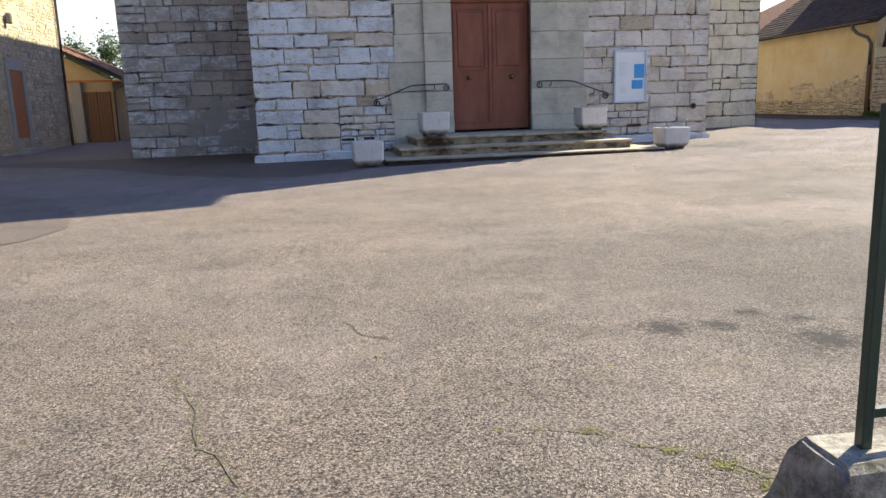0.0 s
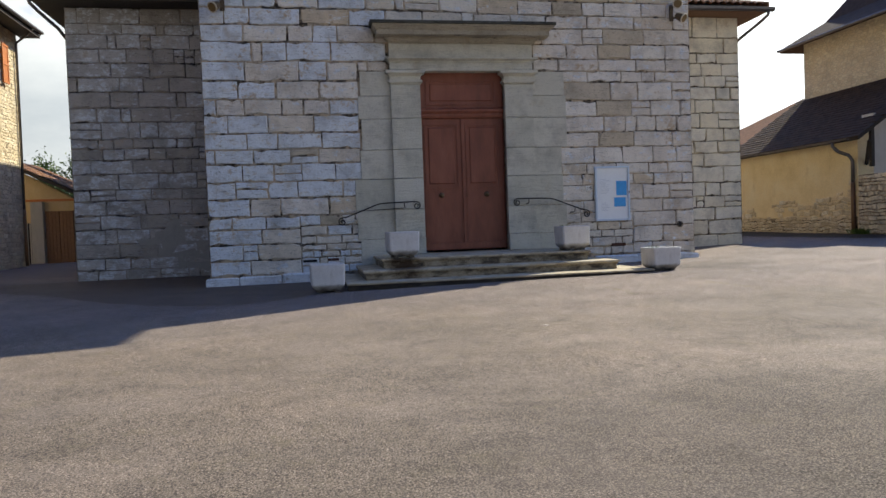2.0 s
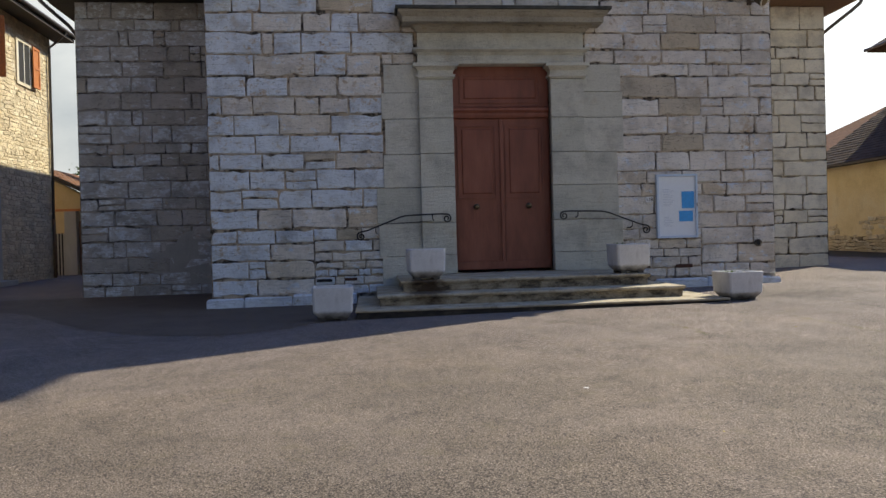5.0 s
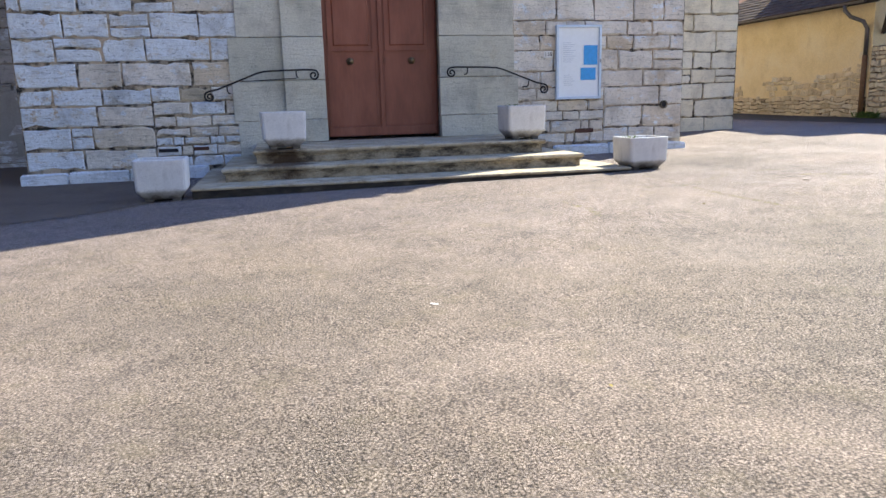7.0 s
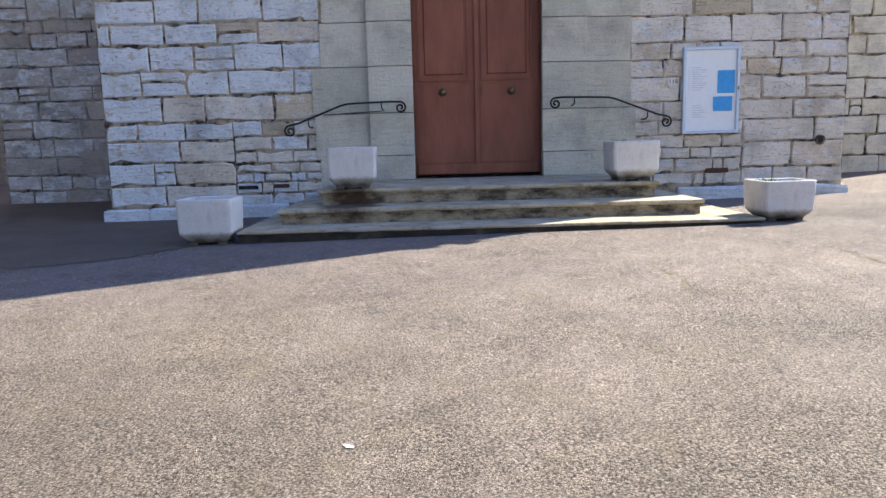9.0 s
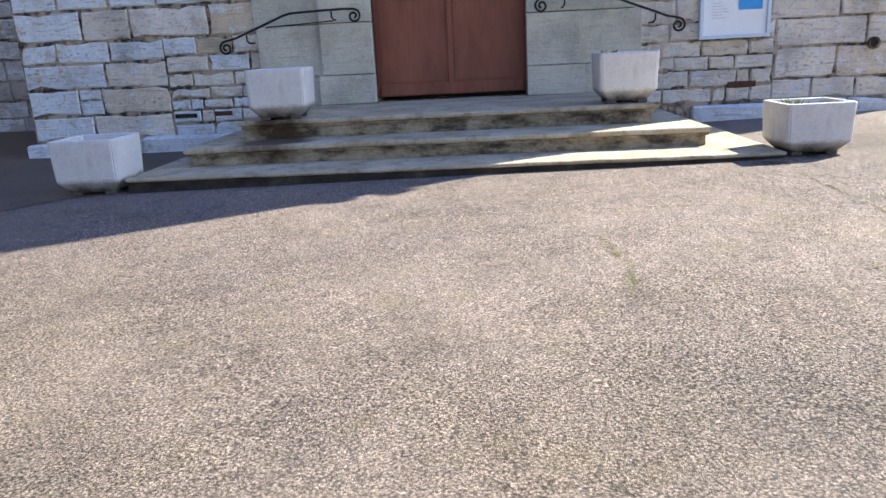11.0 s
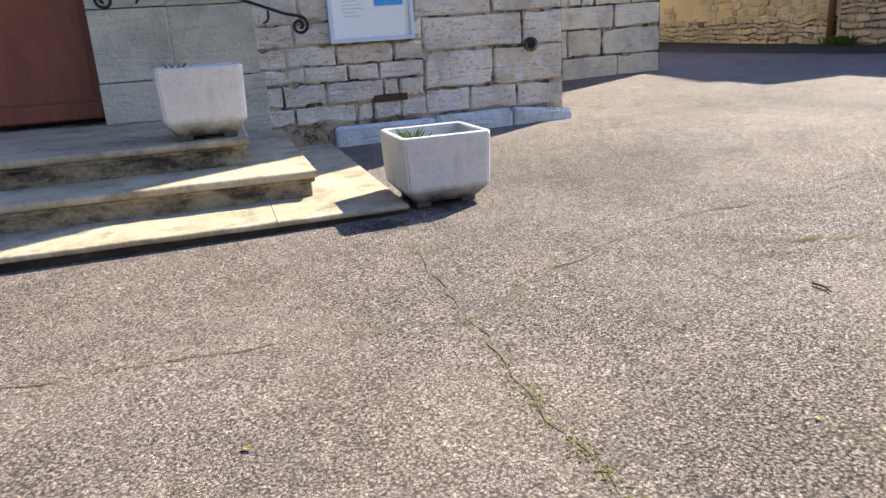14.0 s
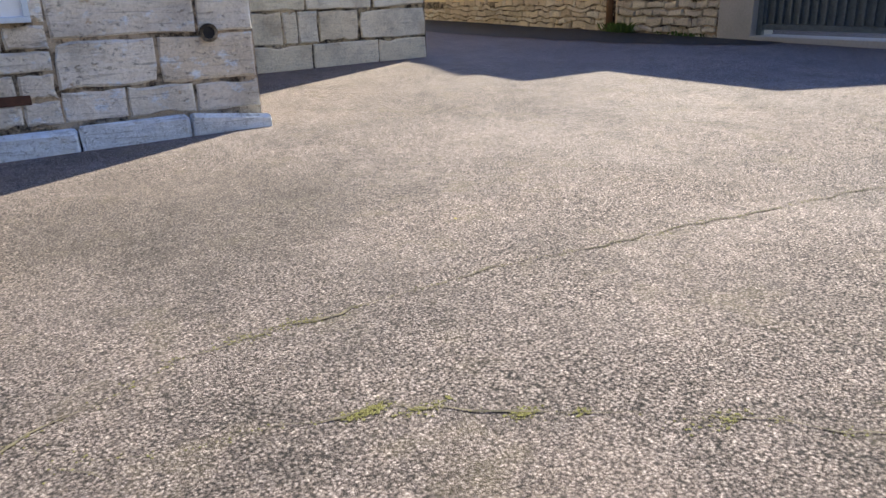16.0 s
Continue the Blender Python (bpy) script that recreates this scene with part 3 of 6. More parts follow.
# ---------------------------------------------------------------- masonry
def stone_verts(u0, u1, z0, z1, w, r, rough=0.012):
    """A block with a worn, uneven outline: a back ring and a face ring of fourteen points; (u, out, z)."""
    b = min(0.022, (u1 - u0) * 0.12, (z1 - z0) * 0.16)
    j = lambda s: r.uniform(-s, s)
    f = [min(0.95, max(0.05, q / 5 + j(0.07))) for q in range(1, 5)]
    g = [min(0.95, max(0.05, q / 5 + j(0.07))) for q in range(1, 5)]
    du, dz = u1 - u0, z1 - z0
    c = [(u0, z0, 1, 1)] + [(u0 + du * q, z0, 0, 1) for q in f] + [(u1, z0, -1, 1), (u1, z0 + dz * (0.5 + j(0.2)), -1, 0), (u1, z1, -1, -1)]
    c += [(u1 - du * q, z1, 0, -1) for q in g] + [(u0, z1, 1, -1), (u0, z0 + dz * (0.5 + j(0.2)), 1, 0)]
    out, face = [], []
    for u, z, sx, sz in c:
        bite = abs(r.gauss(0, rough * 0.5)) + (rough * 1.6 if r.random() < 0.07 else 0)
        k_ = 0.45 if sx and not sz else 0.8 if sx else 1.0
        u, z = u + sx * bite * k_ + j(rough * 0.2), z + sz * bite * k_ + j(rough * 0.2)
        out.append((u, 0.0, z))
        face.append((u + sx * b * r.uniform(0.3, 1.1), w + j(0.006), z + sz * b * r.uniform(0.3, 1.1)))
    return out + face


STONE_FACES = [tuple(range(14, 28))] + [(i, (i + 1) % 14, 14 + (i + 1) % 14, 14 + i) for i in range(14)]


def warp(u, z, s, f):
    """Bends the beds and joints of a wall a little."""
    return u + s * noise.noise((u * f, z * f, 1.7)), z + s * noise.noise((u * f, z * f, 8.2))


def coursed(r, u0, u1, z0, z1, h=(0.24, 0.43), w=(0.42, 1.0), holes=None, bounds=None, beds=None):
    """Blocks of a wall in courses: a list of (u0, u1, z0, z1)."""
    out = []
    z = z0
    last = []
    while z < z1 - 0.05:
        if beds:
            hh = min([q for q in beds if q > z + 0.02] + [z1]) - z
        else:
            hh = r.uniform(*h)
        if z + hh > z1 - h[0] * 0.6:
            hh = z1 - z
        joints = []
        spans = [(u0, u1)] if bounds is None else [bounds(z + hh)]
        if holes:
            for a, b in holes(z, z + hh):
                nxt = []
                for s, e in spans:
                    if b <= s or a >= e:
                        nxt.append((s, e))
                        continue
                    if a - s > 0.08:
                        nxt.append((s, a))
                    if e - b > 0.08:
                        nxt.append((b, e))
                spans = nxt
        for s, e in spans:
            u = s
            while u < e - 0.03:
                ww = r.uniform(*w) * (0.75 + 0.5 * (hh - h[0]) / max(0.01, h[1] - h[0]))
                for _ in range(6):
                    if any(abs(u + ww - q) < 0.09 for q in last):
                        ww = r.uniform(*w)
                if r.random() < 0.10:
                    ww = w[0] * r.uniform(0.45, 0.7)
                if u + ww > e - w[0] * 0.6:
                    ww = e - u
                joints.append(u + ww)
                if hh > 0.27 and ww < 0.8 and r.random() < 0.12:
                    m = z + hh * r.uniform(0.4, 0.6)
                    out += [(u, u + ww, z, m), (u, u + ww, m, z + hh)]
                else:
                    out.append((u, u + ww, z, z + hh))
                u += ww
        last = joints
        z += hh
    return out


def lay(blocks, place, parent, mat_part, mat_far, r, limit=300, key=None, gap=0.014, name="stone", proud=(0.016, 0.042), rough=0.017, white=None, quoins=(), white_at=None, pick=None):
    """Builds blocks: the nearest as parts of their own, the others joined, material by material."""
    blocks = sorted(blocks, key=key or (lambda q: q[2]))
    far = {}
    for i, (a, b, c, d) in enumerate(blocks):
        g = (gap if not pick or a < 6.9 else gap * 0.62) * r.choice((0.25, 0.5, 0.7, 1.0, 1.3)) * (1.0 if i < limit else 0.75)
        vs = stone_verts(a + g, b - g, c + g, d - g, r.uniform(*proud), r, min(rough, (d - c) * 0.08))
        vs = [place(*v) for v in vs]
        if i < limit:
            wh = white and (r.random() < (white_at(a, c) if white_at else 0.2) or any(abs(q - a) < 0.02 or abs(q - b) < 0.02 for q in quoins))
            stained = pick and not wh and r.random() < 0.04
            raw(name, vs, STONE_FACES, white if wh else M_NEAR_OCHRE if stained else mat_part, parent)
        else:
            fv, ff = far.setdefault(pick(d - c, r) if pick else mat_far, ([], []))
            n = len(fv)
            fv += vs
            ff += [tuple(n + q for q in f) for f in STONE_FACES]
    for m_, (fv, ff) in far.items():
        tagged(raw(name + "work", fv, ff, m_, parent), kind="stuff")


def front_tone(h, r):
    """Thin courses are mostly rough grey stone, tall ones smooth pale stone, a few are stained ochre."""
    q = r.random()
    if q < 0.05:
        return M_FAR_OCHRE
    return M_FAR_ROUGH if q < (0.75 if h < 0.335 else 0.28) else M_FAR_SMOOTH


# ---------------------------------------------------------------- ground
xs = [-700, -400, -220, -130, -80, -55, -40] + [i * 0.5 - 30 for i in range(121)] + [40, 55, 80, 130, 220, 400, 700]
ys = [-700, -400, -220, -130, -80, -50, -30, -20] + [i * 0.5 - 12 for i in range(125)] + [60, 80, 130, 220, 400, 700]
gv_ = [(x, y, gz(x, y) + 0.012 * noise.noise((x * 0.5, y * 0.5, 0.3)) * (1 if -20 < x < 24 and -5 < y < 30 else 0)) for y in ys for x in xs]
nx = len(xs)
gf_ = [(j * nx + i, j * nx + i + 1, (j + 1) * nx + i + 1, (j + 1) * nx + i) for j in range(len(ys) - 1) for i in range(nx - 1)]
ground = smooth(raw("ground", gv_, gf_, M_ASPHALT))
tagged(ground, "weathered beige-grey asphalt forecourt with exposed gravel and cracks", "ground", kind="structure")

# ---------------------------------------------------------------- church: front wall
DX0, DX1, DZ0, DZ1 = 3.71, 5.66, 0.56, 4.66          # door opening
WX, WZ, WA, WB = 4.68, 8.03, 1.00, 0.87              # half-round window: middle, springing, half width, rise
FX0, FX1, FTOP = -1.0, 10.33, 12.2
APEX = FTOP + 0.74 * (CX - FX0)


def arch(u, a, b):
    t = 1 - (u / a) ** 2
    return b * math.sqrt(t) if t > 0 else 0.0


bm = bmesh.new()
T0, T1 = FY, FY + 0.8
for spec in ((FX0, DX0, T0, T1, -0.3, 7.5), (DX1, FX1, T0, T1, -0.3, 7.5), (DX0, DX1, T0, T1, -0.3, DZ0), (DX0, DX1, T0, T1, DZ1, 7.5),
             (FX0, WX - WA, T0, T1, 7.5, 9.1), (WX + WA, FX1, T0, T1, 7.5, 9.1), (WX - WA, WX + WA, T0, T1, 7.5, WZ), (FX0, FX1, T0, T1, 9.1, FTOP)):
    box(bm, *spec)
n = 20
for i in range(n):
    a, b = WX - WA + 2 * WA * i / n, WX - WA + 2 * WA * (i + 1) / n
    za, zb = WZ + arch(a - WX, WA, WB), WZ + arch(b - WX, WA, WB)
    vs = box(bm, a, b, T0, T1, 0, 9.1)
    for v in vs:
        if v.co.z < 1:
            v.co.z = za if abs(v.co.x - a) < 1e-6 else zb
extrude_profile(bm, [(FX0, FTOP), (FX1, FTOP), (CX, APEX)], lambda a, b, s: (a, s, b), T0, T1)
wall_front = tagged(part("wall_front", bm, M_MORTAR), "coursed pale limestone church front with sandy mortar joints", "wall", kind="structure")


def front_holes(z0, z1):
    zm = (z0 + z1) / 2
    out = []
    if z0 < 4.66:
        out.append((2.32, 7.02))
    elif z0 < 5.25:
        out.append((2.98, 6.38))
    if 7.76 < zm < WZ:
        out.append((WX - 1.36, WX + 1.36))
    elif WZ <= zm < WZ + 1.4:
        q = arch(0, 1, 1) * 1.36 * math.sqrt(max(0, 1 - ((zm - WZ) / 1.40) ** 2))
        out.append((WX - q, WX + q))
    return out


def pf(u, w, z):
    """A point of the front wall; the high courses drop a little towards the right."""
    sag = 0.12 * sstep(2.0, 7.5, u) * sstep(5.5, 6.4, z)
    return max(FX0, min(FX1, u)), FY - w, warp(u, z, 0.016 if not (2.3 < u < 7.1 and z < 5.4) else 0.0, 1.1)[1] - sag



BEDS_L = [0.56, 0.90, 1.23, 1.50, 1.90, 2.27, 2.65, 2.97, 3.32, 3.71, 4.05, 4.45, 4.88]
BEDS_R = [0.61, 1.00, 1.35, 1.64, 2.00, 2.25, 2.51, 2.90, 3.25, 3.62, 3.98, 4.42, 4.67, 4.95]
BEDS_HIGH = [5.30, 5.67, 6.03, 6.40, 6.78, 7.13, 7.54, 7.87, 8.33, 8.65, 8.94, 9.26, 9.58, 10.03, 10.33, 10.70, 11.12, 11.48, 11.85, 12.22]
blocks = coursed(rng, FX0, 0.95, 0.22, 1.50, beds=BEDS_L, w=(0.6, 1.15))
blocks += coursed(rng, 0.95, 2.34, 0.22, 1.50, (0.14, 0.24), (0.28, 0.62))
blocks += coursed(rng, FX0, 2.34, 1.50, 4.88, beds=BEDS_L, w=(0.45, 1.0))
blocks += coursed(rng, 7.00, 8.75, 0.36, 1.35, (0.14, 0.24), (0.28, 0.62))
blocks += coursed(rng, 8.75, FX1, 0.36, 1.35, beds=BEDS_R, w=(0.6, 1.1))
blocks += coursed(rng, 7.00, FX1, 1.35, 4.95, beds=BEDS_R, w=(0.42, 1.0))
blocks += coursed(rng, FX0, 2.98, 4.88, 5.30)
blocks += coursed(rng, 6.38, FX1, 4.95, 5.30)
blocks += coursed(rng, 2.34, 2.98, 4.67, 4.88) + coursed(rng, 6.38, 7.0, 4.67, 4.95)
blocks += coursed(rng, FX0, FX1, 5.30, FTOP + 0.14, (0.24, 0.43), (0.45, 1.1), front_holes, beds=BEDS_HIGH)
blocks += coursed(rng, FX0, FX1, FTOP + 0.3, APEX - 0.35, (0.18, 0.32), (0.4, 0.9), None,
                  lambda z: (FX0 + (z - FTOP) / 0.74 + 0.05, FX1 - (z - FTOP) / 0.74 - 0.05))
FRONT_BLOCKS = blocks

# plinth stones along the foot of the front
plinth = tagged(new("front_plinth"), "whitewashed projecting stone base course", "plinth", kind="structure")
PLINTH = []
for a, b in ((FX0 - 0.10, 1.75), (7.75, FX1 + 0.06)):
    u = a
    while u < b - 0.05:
        w_ = rng.uniform(0.7, 1.3)
        if u + w_ > b - 0.4:
            w_ = b - u
        PLINTH.append((u, u + w_))
        u += w_
for a, b in PLINTH:
    g0 = min(gz(a, FY), gz(b, FY)) - 0.12
    bm = boxes((a + 0.006, b - 0.006, FY - 0.13 + rng.uniform(-0.015, 0.015), FY - 0.002, g0, gz((a + b) / 2, FY) + 0.19 + rng.uniform(-0.025, 0.015)), bevel=0.035)
    for v in bm.verts:
        v.co += Vector((rng.uniform(-.005, .005), rng.uniform(-.014, .014), rng.uniform(-.014, .014)))
        if v.co.x > FX1 - 0.3 and v.co.z > g0 + 0.05:
            v.co.z -= 0.07 * sstep(FX1 - 0.3, FX1 + 0.06, v.co.x)
    part("stone", bm, M_PLINTH, plinth)

# ---------------------------------------------------------------- church: portal
def courses(bm, x0, x1, depth, layers):
    """Stacked moulding courses; each (z0, out0, z1, out1) stands out in front and at both ends."""
    for z0, q0, z1, q1 in layers:
        lo = [bm.verts.new(p) for p in ((x0 - q0, FY - depth - q0, z0), (x1 + q0, FY - depth - q0, z0), (x1 + q0, FY + 0.06, z0), (x0 - q0, FY + 0.06, z0))]
        hi = [bm.verts.new(p) for p in ((x0 - q1, FY - depth - q1, z1), (x1 + q1, FY - depth - q1, z1), (x1 + q1, FY + 0.06, z1), (x0 - q1, FY + 0.06, z1))]
        bm.faces.new(lo[::-1])
        bm.faces.new(hi)
        for n_ in range(4):
            bm.faces.new((lo[n_], lo[(n_ + 1) % 4], hi[(n_ + 1) % 4], hi[n_]))
    bmesh.ops.recalc_face_normals(bm, faces=list(bm.faces))


portal = thing("church_portal", "pale dressed-stone doorcase with pilasters and a moulded cornice", "doorcase")
for side in (-1, 1):
    xi = CX + 0.025 + side * 0.975          # inner edge at the door
    xo = CX + 0.025 + side * 1.64           # outer edge of the pilaster
    a, b = min(xi, xo), max(xi, xo)
    z = 0.56
    joints = [0.56, 0.93, 1.57, 2.26, 2.91, 3.60, 4.36]
    for i, (za, zb) in enumerate(zip(joints, joints[1:])):
        base = i == 0
        e = 0.05 if base else 0.0
        bm = boxes((a - e * (side < 0), b + e * (side > 0), FY - 0.13 - e, FY + 0.14, za + 0.005, zb - 0.005), bevel=0.007)
        part("pilaster_block", bm, M_ASHLAR, portal)
    # capital: stacked mouldings that return round the sides
    bm = bmesh.new()
    courses(bm, a, b, 0.13, ((4.363, 0.02, 4.395, 0.02), (4.395, 0.05, 4.44, 0.05), (4.44, 0.012, 4.53, 0.012), (4.53, 0.02, 4.59, 0.075), (4.59, 0.105, 4.655, 0.105)))
    part("capital", bm, M_ASHLAR, portal)
    # flat flanking strip of smooth blocks
    xf = 2.30 if side < 0 else 7.04
    a, b = (xf, a) if side < 0 else (b, xf)
    joints = [0.30, 0.92, 1.57, 2.26, 2.91, 3.60, 4.11, 4.66]
    for za, zb in zip(joints, joints[1:]):
        cut = rng.uniform(-0.08, 0.14) * -side * (1 if zb > 0.9 else 0)
        aa, bb = (a - cut, b) if side < 0 else (a, b - cut)
        part("strip_block", boxes((aa, bb, FY - 0.045, FY + 0.1, za + 0.005, zb - 0.005), bevel=0.007), M_ASHLAR, portal)


def moulding(name, prof, x0, x1, mat=M_ASHLAR):
    bm = bmesh.new()
    extrude_profile(bm, prof, lambda p, q, s: (s, FY - p, q), x0, x1)
    return part(name, bm, mat, portal)


bm = bmesh.new()
courses(bm, 3.04, 6.34, 0.13, ((4.685, 0.0, 4.84, 0.0), (4.84, 0.024, 4.875, 0.024), (4.875, 0.035, 4.91, 0.085), (4.91, 0.10, 4.945, 0.10)))
part("lintel", bm, M_ASHLAR, portal)
part("lintel_soffit", boxes((DX0, DX1, FY - 0.128, FY + 0.14, 4.658, 4.683)), M_ASHLAR, portal)
moulding("frieze", [(0.0, 4.955), (0.11, 4.955), (0.11, 5.26), (0.0, 5.26)], 3.04, 6.34)
for layer in ((5.26, 0.03, 5.30, 0.03), (5.30, 0.05, 5.36, 0.10), (5.36, 0.125, 5.39, 0.125), (5.39, 0.31, 5.49, 0.31), (5.49, 0.32, 5.56, 0.38), (5.56, 0.395, 5.602, 0.395)):
    bm = bmesh.new()
    courses(bm, 3.06, 6.36, 0.11, (layer,))
    part("cornice_moulding", bm, M_CORNICE, portal)

k = plain("mossy_slate", (0.065, 0.066, 0.055), 0.9, 0, 0.5, 9)
bm = bmesh.new()
extrude_profile(bm, [(0.0, 5.606), (0.54, 5.606), (0.54, 5.665), (0.0, 5.75)], lambda p, q, s: (s, FY - p, q), 2.62, 6.80)
part("weathering_slab", bm, k, portal, "dark weathered slab on top of the cornice")

# ---------------------------------------------------------------- church: door
door = tagged(new("church_door"), "tall rust-brown painted double church door with panels", "door")
DYF = FY + 0.13
dm = (DX0 + DX1) / 2


def panel(bm, x0, x1, z0, z1, y, flat=False):
    """A fielded panel inside raised mouldings."""
    f, d = (0.018, 0.010) if flat else (0.032, 0.024)
    for s in ((x0, x1, y - d, y, z0, z0 + f), (x0, x1, y - d, y, z1 - f, z1), (x0, x0 + f, y - d, y, z0 + f, z1 - f), (x1 - f, x1, y - d, y, z0 + f, z1 - f)):
        box(bm, *s)
    if flat:
        return
    g = 0.085
    vs = box(bm, x0 + g, x1 - g, y - 0.018, y, z0 + g, z1 - g)
    for v in vs:
        if v.co.y < y - 0.001:
            v.co.x += 0.02 if v.co.x < (x0 + x1) / 2 else -0.02
            v.co.z += 0.02 if v.co.z < (z0 + z1) / 2 else -0.02


for side in (-1, 1):
    x0, x1 = (DX0 + 0.02, dm - 0.004) if side < 0 else (dm + 0.004, DX1 - 0.02)
    leaf = part("door_leaf", boxes((x0, x1, DYF, DYF + 0.07, DZ0 + 0.05, 3.62), bevel=0.004, seg=1), M_DOOR, door)
    bm = bmesh.new()
    panel(bm, x0 + 0.07, x1 - 0.10, 2.04, 3.50, DYF)
    part("upper_panel", bm, M_DOOR, leaf)
    bm = bmesh.new()
    panel(bm, x0 + 0.05, x1 - 0.07, 0.79, 2.0, DYF, True)
    part("lower_panel", bm, M_DOOR, leaf)
    part("kick_rail", boxes((x0 + 0.02, x1 - 0.02, DYF - 0.03, DYF, DZ0 + 0.06, DZ0 + 0.21), bevel=0.008), M_DOOR, leaf)
    bm = bmesh.new()
    kx = 4.16 if side < 0 else 5.22
    for r_, y_, d_ in ((0.062, 0.0, 0.012), (0.03, 0.012, 0.03), (0.05, 0.042, 0.03)):
        bmesh.ops.create_cone(bm, cap_ends=True, segments=20, radius1=r_, radius2=r_ * 0.85, depth=d_, matrix=pose(kx, DYF - y_ - d_ / 2, 1.87, 90))
    smooth(part("door_knob", bm, M_BRASS, leaf, "round dark brass knob on a rosette"))
bm = boxes((dm - 0.035, dm + 0.035, DYF - 0.03, DYF + 0.01, DZ0 + 0.06, 3.60), bevel=0.01)
part("meeting_stile", bm, M_DOOR, door)
part("keyhole_plate", boxes((dm + 0.05, dm + 0.078, DYF - 0.008, DYF, 1.82, 1.94), bevel=0.004), M_IRON, door)
bm = boxes((DX0 + 0.01, DX1 - 0.01, DYF + 0.0, DYF + 0.08, 3.63, DZ1))
panel(bm, DX0 + 0.16, DX1 - 0.16, 3.93, 4.50, DYF)
part("transom_panel", bm, M_DOOR, door)
bm = bmesh.new()
extrude_profile(bm, [(0, 3.62), (0.05, 3.63), (0.07, 3.68), (0.07, 3.72), (0.11, 3.77), (0.11, 3.81), (0.04, 3.86), (0, 3.86)], lambda p, q, s: (s, DYF - p, q), DX0 + 0.01, DX1 - 0.01)
part("transom_bar", bm, M_DOOR, door)
for x0, x1 in ((DX0 - 0.02, DX0 + 0.018), (DX1 - 0.018, DX1 + 0.02)):
    part("door_frame", boxes((x0, x1, DYF - 0.02, DYF + 0.08, DZ0 + 0.04, DZ1), bevel=0.004), M_DOOR, door)

# ---------------------------------------------------------------- church: half-round window
lunette = tagged(new("window_1"), "half-round window with dark leaded glass in a stone arch", "window", kind="structure")
n = 14


def arch_ring(bm, a0, b0, a1, b1, y0, y1, t0, t1, z0=WZ):
    """One voussoir between two half ellipses."""
    m = 9
    prev = None
    for i in range(m + 1):
        t = t0 + (t1 - t0) * i / m
        c, s = math.cos(t), math.sin(t)
        q = [bm.verts.new(p) for p in ((WX + a0 * c, y0, z0 + b0 * s), (WX + a1 * c, y0, z0 + b1 * s), (WX + a1 * c, y1, z0 + b1 * s), (WX + a0 * c, y1, z0 + b0 * s))]
        if prev:
            for e in range(4):
                bm.faces.new((prev[e], prev[(e + 1) % 4], q[(e + 1) % 4], q[e]))
        else:
            bm.faces.new(q)
        prev = q
    bm.faces.new(list(reversed(prev)))
    bmesh.ops.recalc_face_normals(bm, faces=list(bm.faces))


ARCH_CUTS = [0.0, 0.27, 0.5, 0.73, 1.0]
for t0, t1 in zip(ARCH_CUTS, ARCH_CUTS[1:]):
    t0, t1 = math.pi * t0, math.pi * t1
    g = 0.005
    for name, rad, y0 in (("voussoir", (0.98, 0.85, 1.07, 0.97), 0.02), ("voussoir", (1.085, 0.985, 1.20, 1.16), -0.05), ("hood_mould", (1.225, 1.195, 1.33, 1.34), -0.11), ("hood_mould", (1.34, 1.35, 1.41, 1.43), -0.07)):
        bm = bmesh.new()
        arch_ring(bm, *rad, FY + y0, FY + 0.30 if name == "voussoir" else FY + 0.05, t0 + g, t1 - g)
        part(name, bm, M_WINDOW_STONE, lunette)
for s in (-1, 1):
    x0, x1 = sorted((WX + s * 1.05, WX + s * 1.40))
    part("jamb_block", boxes((x0, x1, FY - 0.08, FY + 0.2, 7.76, WZ - 0.004), bevel=0.01), M_WINDOW_STONE, lunette)
part("window_sill", boxes((WX - 1.045, WX + 1.045, FY - 0.05, FY + 0.3, 7.77, WZ + 0.01), bevel=0.012), M_WINDOW_STONE, lunette)
k = Mat("rust_stained_sill", 0.9)
k.color(k.ramp(k.noise(5, 5, 0.7), [(0.35, (0.16, 0.10, 0.06)), (0.6, (0.40, 0.30, 0.2))])).bump(k.noise(25, 4, 0.6), 0.01)
part("sill_slab", boxes((WX - 1.44, WX + 1.44, FY - 0.11, FY + 0.1, 7.64, 7.755), bevel=0.015), k.m, lunette, "rust-stained projecting sill slab")
bm = bmesh.new()
extrude_profile(bm, [(0.99 * math.cos(math.pi * i / 24), 0.86 * math.sin(math.pi * i / 24)) for i in range(25)], lambda a, b, q: (WX + a, q, WZ + 0.004 + b), FY + 0.13, FY + 0.142)
part("pane", bm, M_GLASS, lunette, "dark leaded glass")
part("mullion", boxes((WX - 0.025, WX + 0.025, FY + 0.10, FY + 0.116, WZ, WZ + 0.855), bevel=0.004), M_TIMBER, lunette, "dark mullion")

# ---------------------------------------------------------------- church: aisles and nave
AX0, AX1, ATOP = -4.88, 14.16, 7.155


def wall_box(name, label, *spec, mat=M_MORTAR):
    return tagged(part(name, boxes(spec), mat), label, "wall", kind="structure")


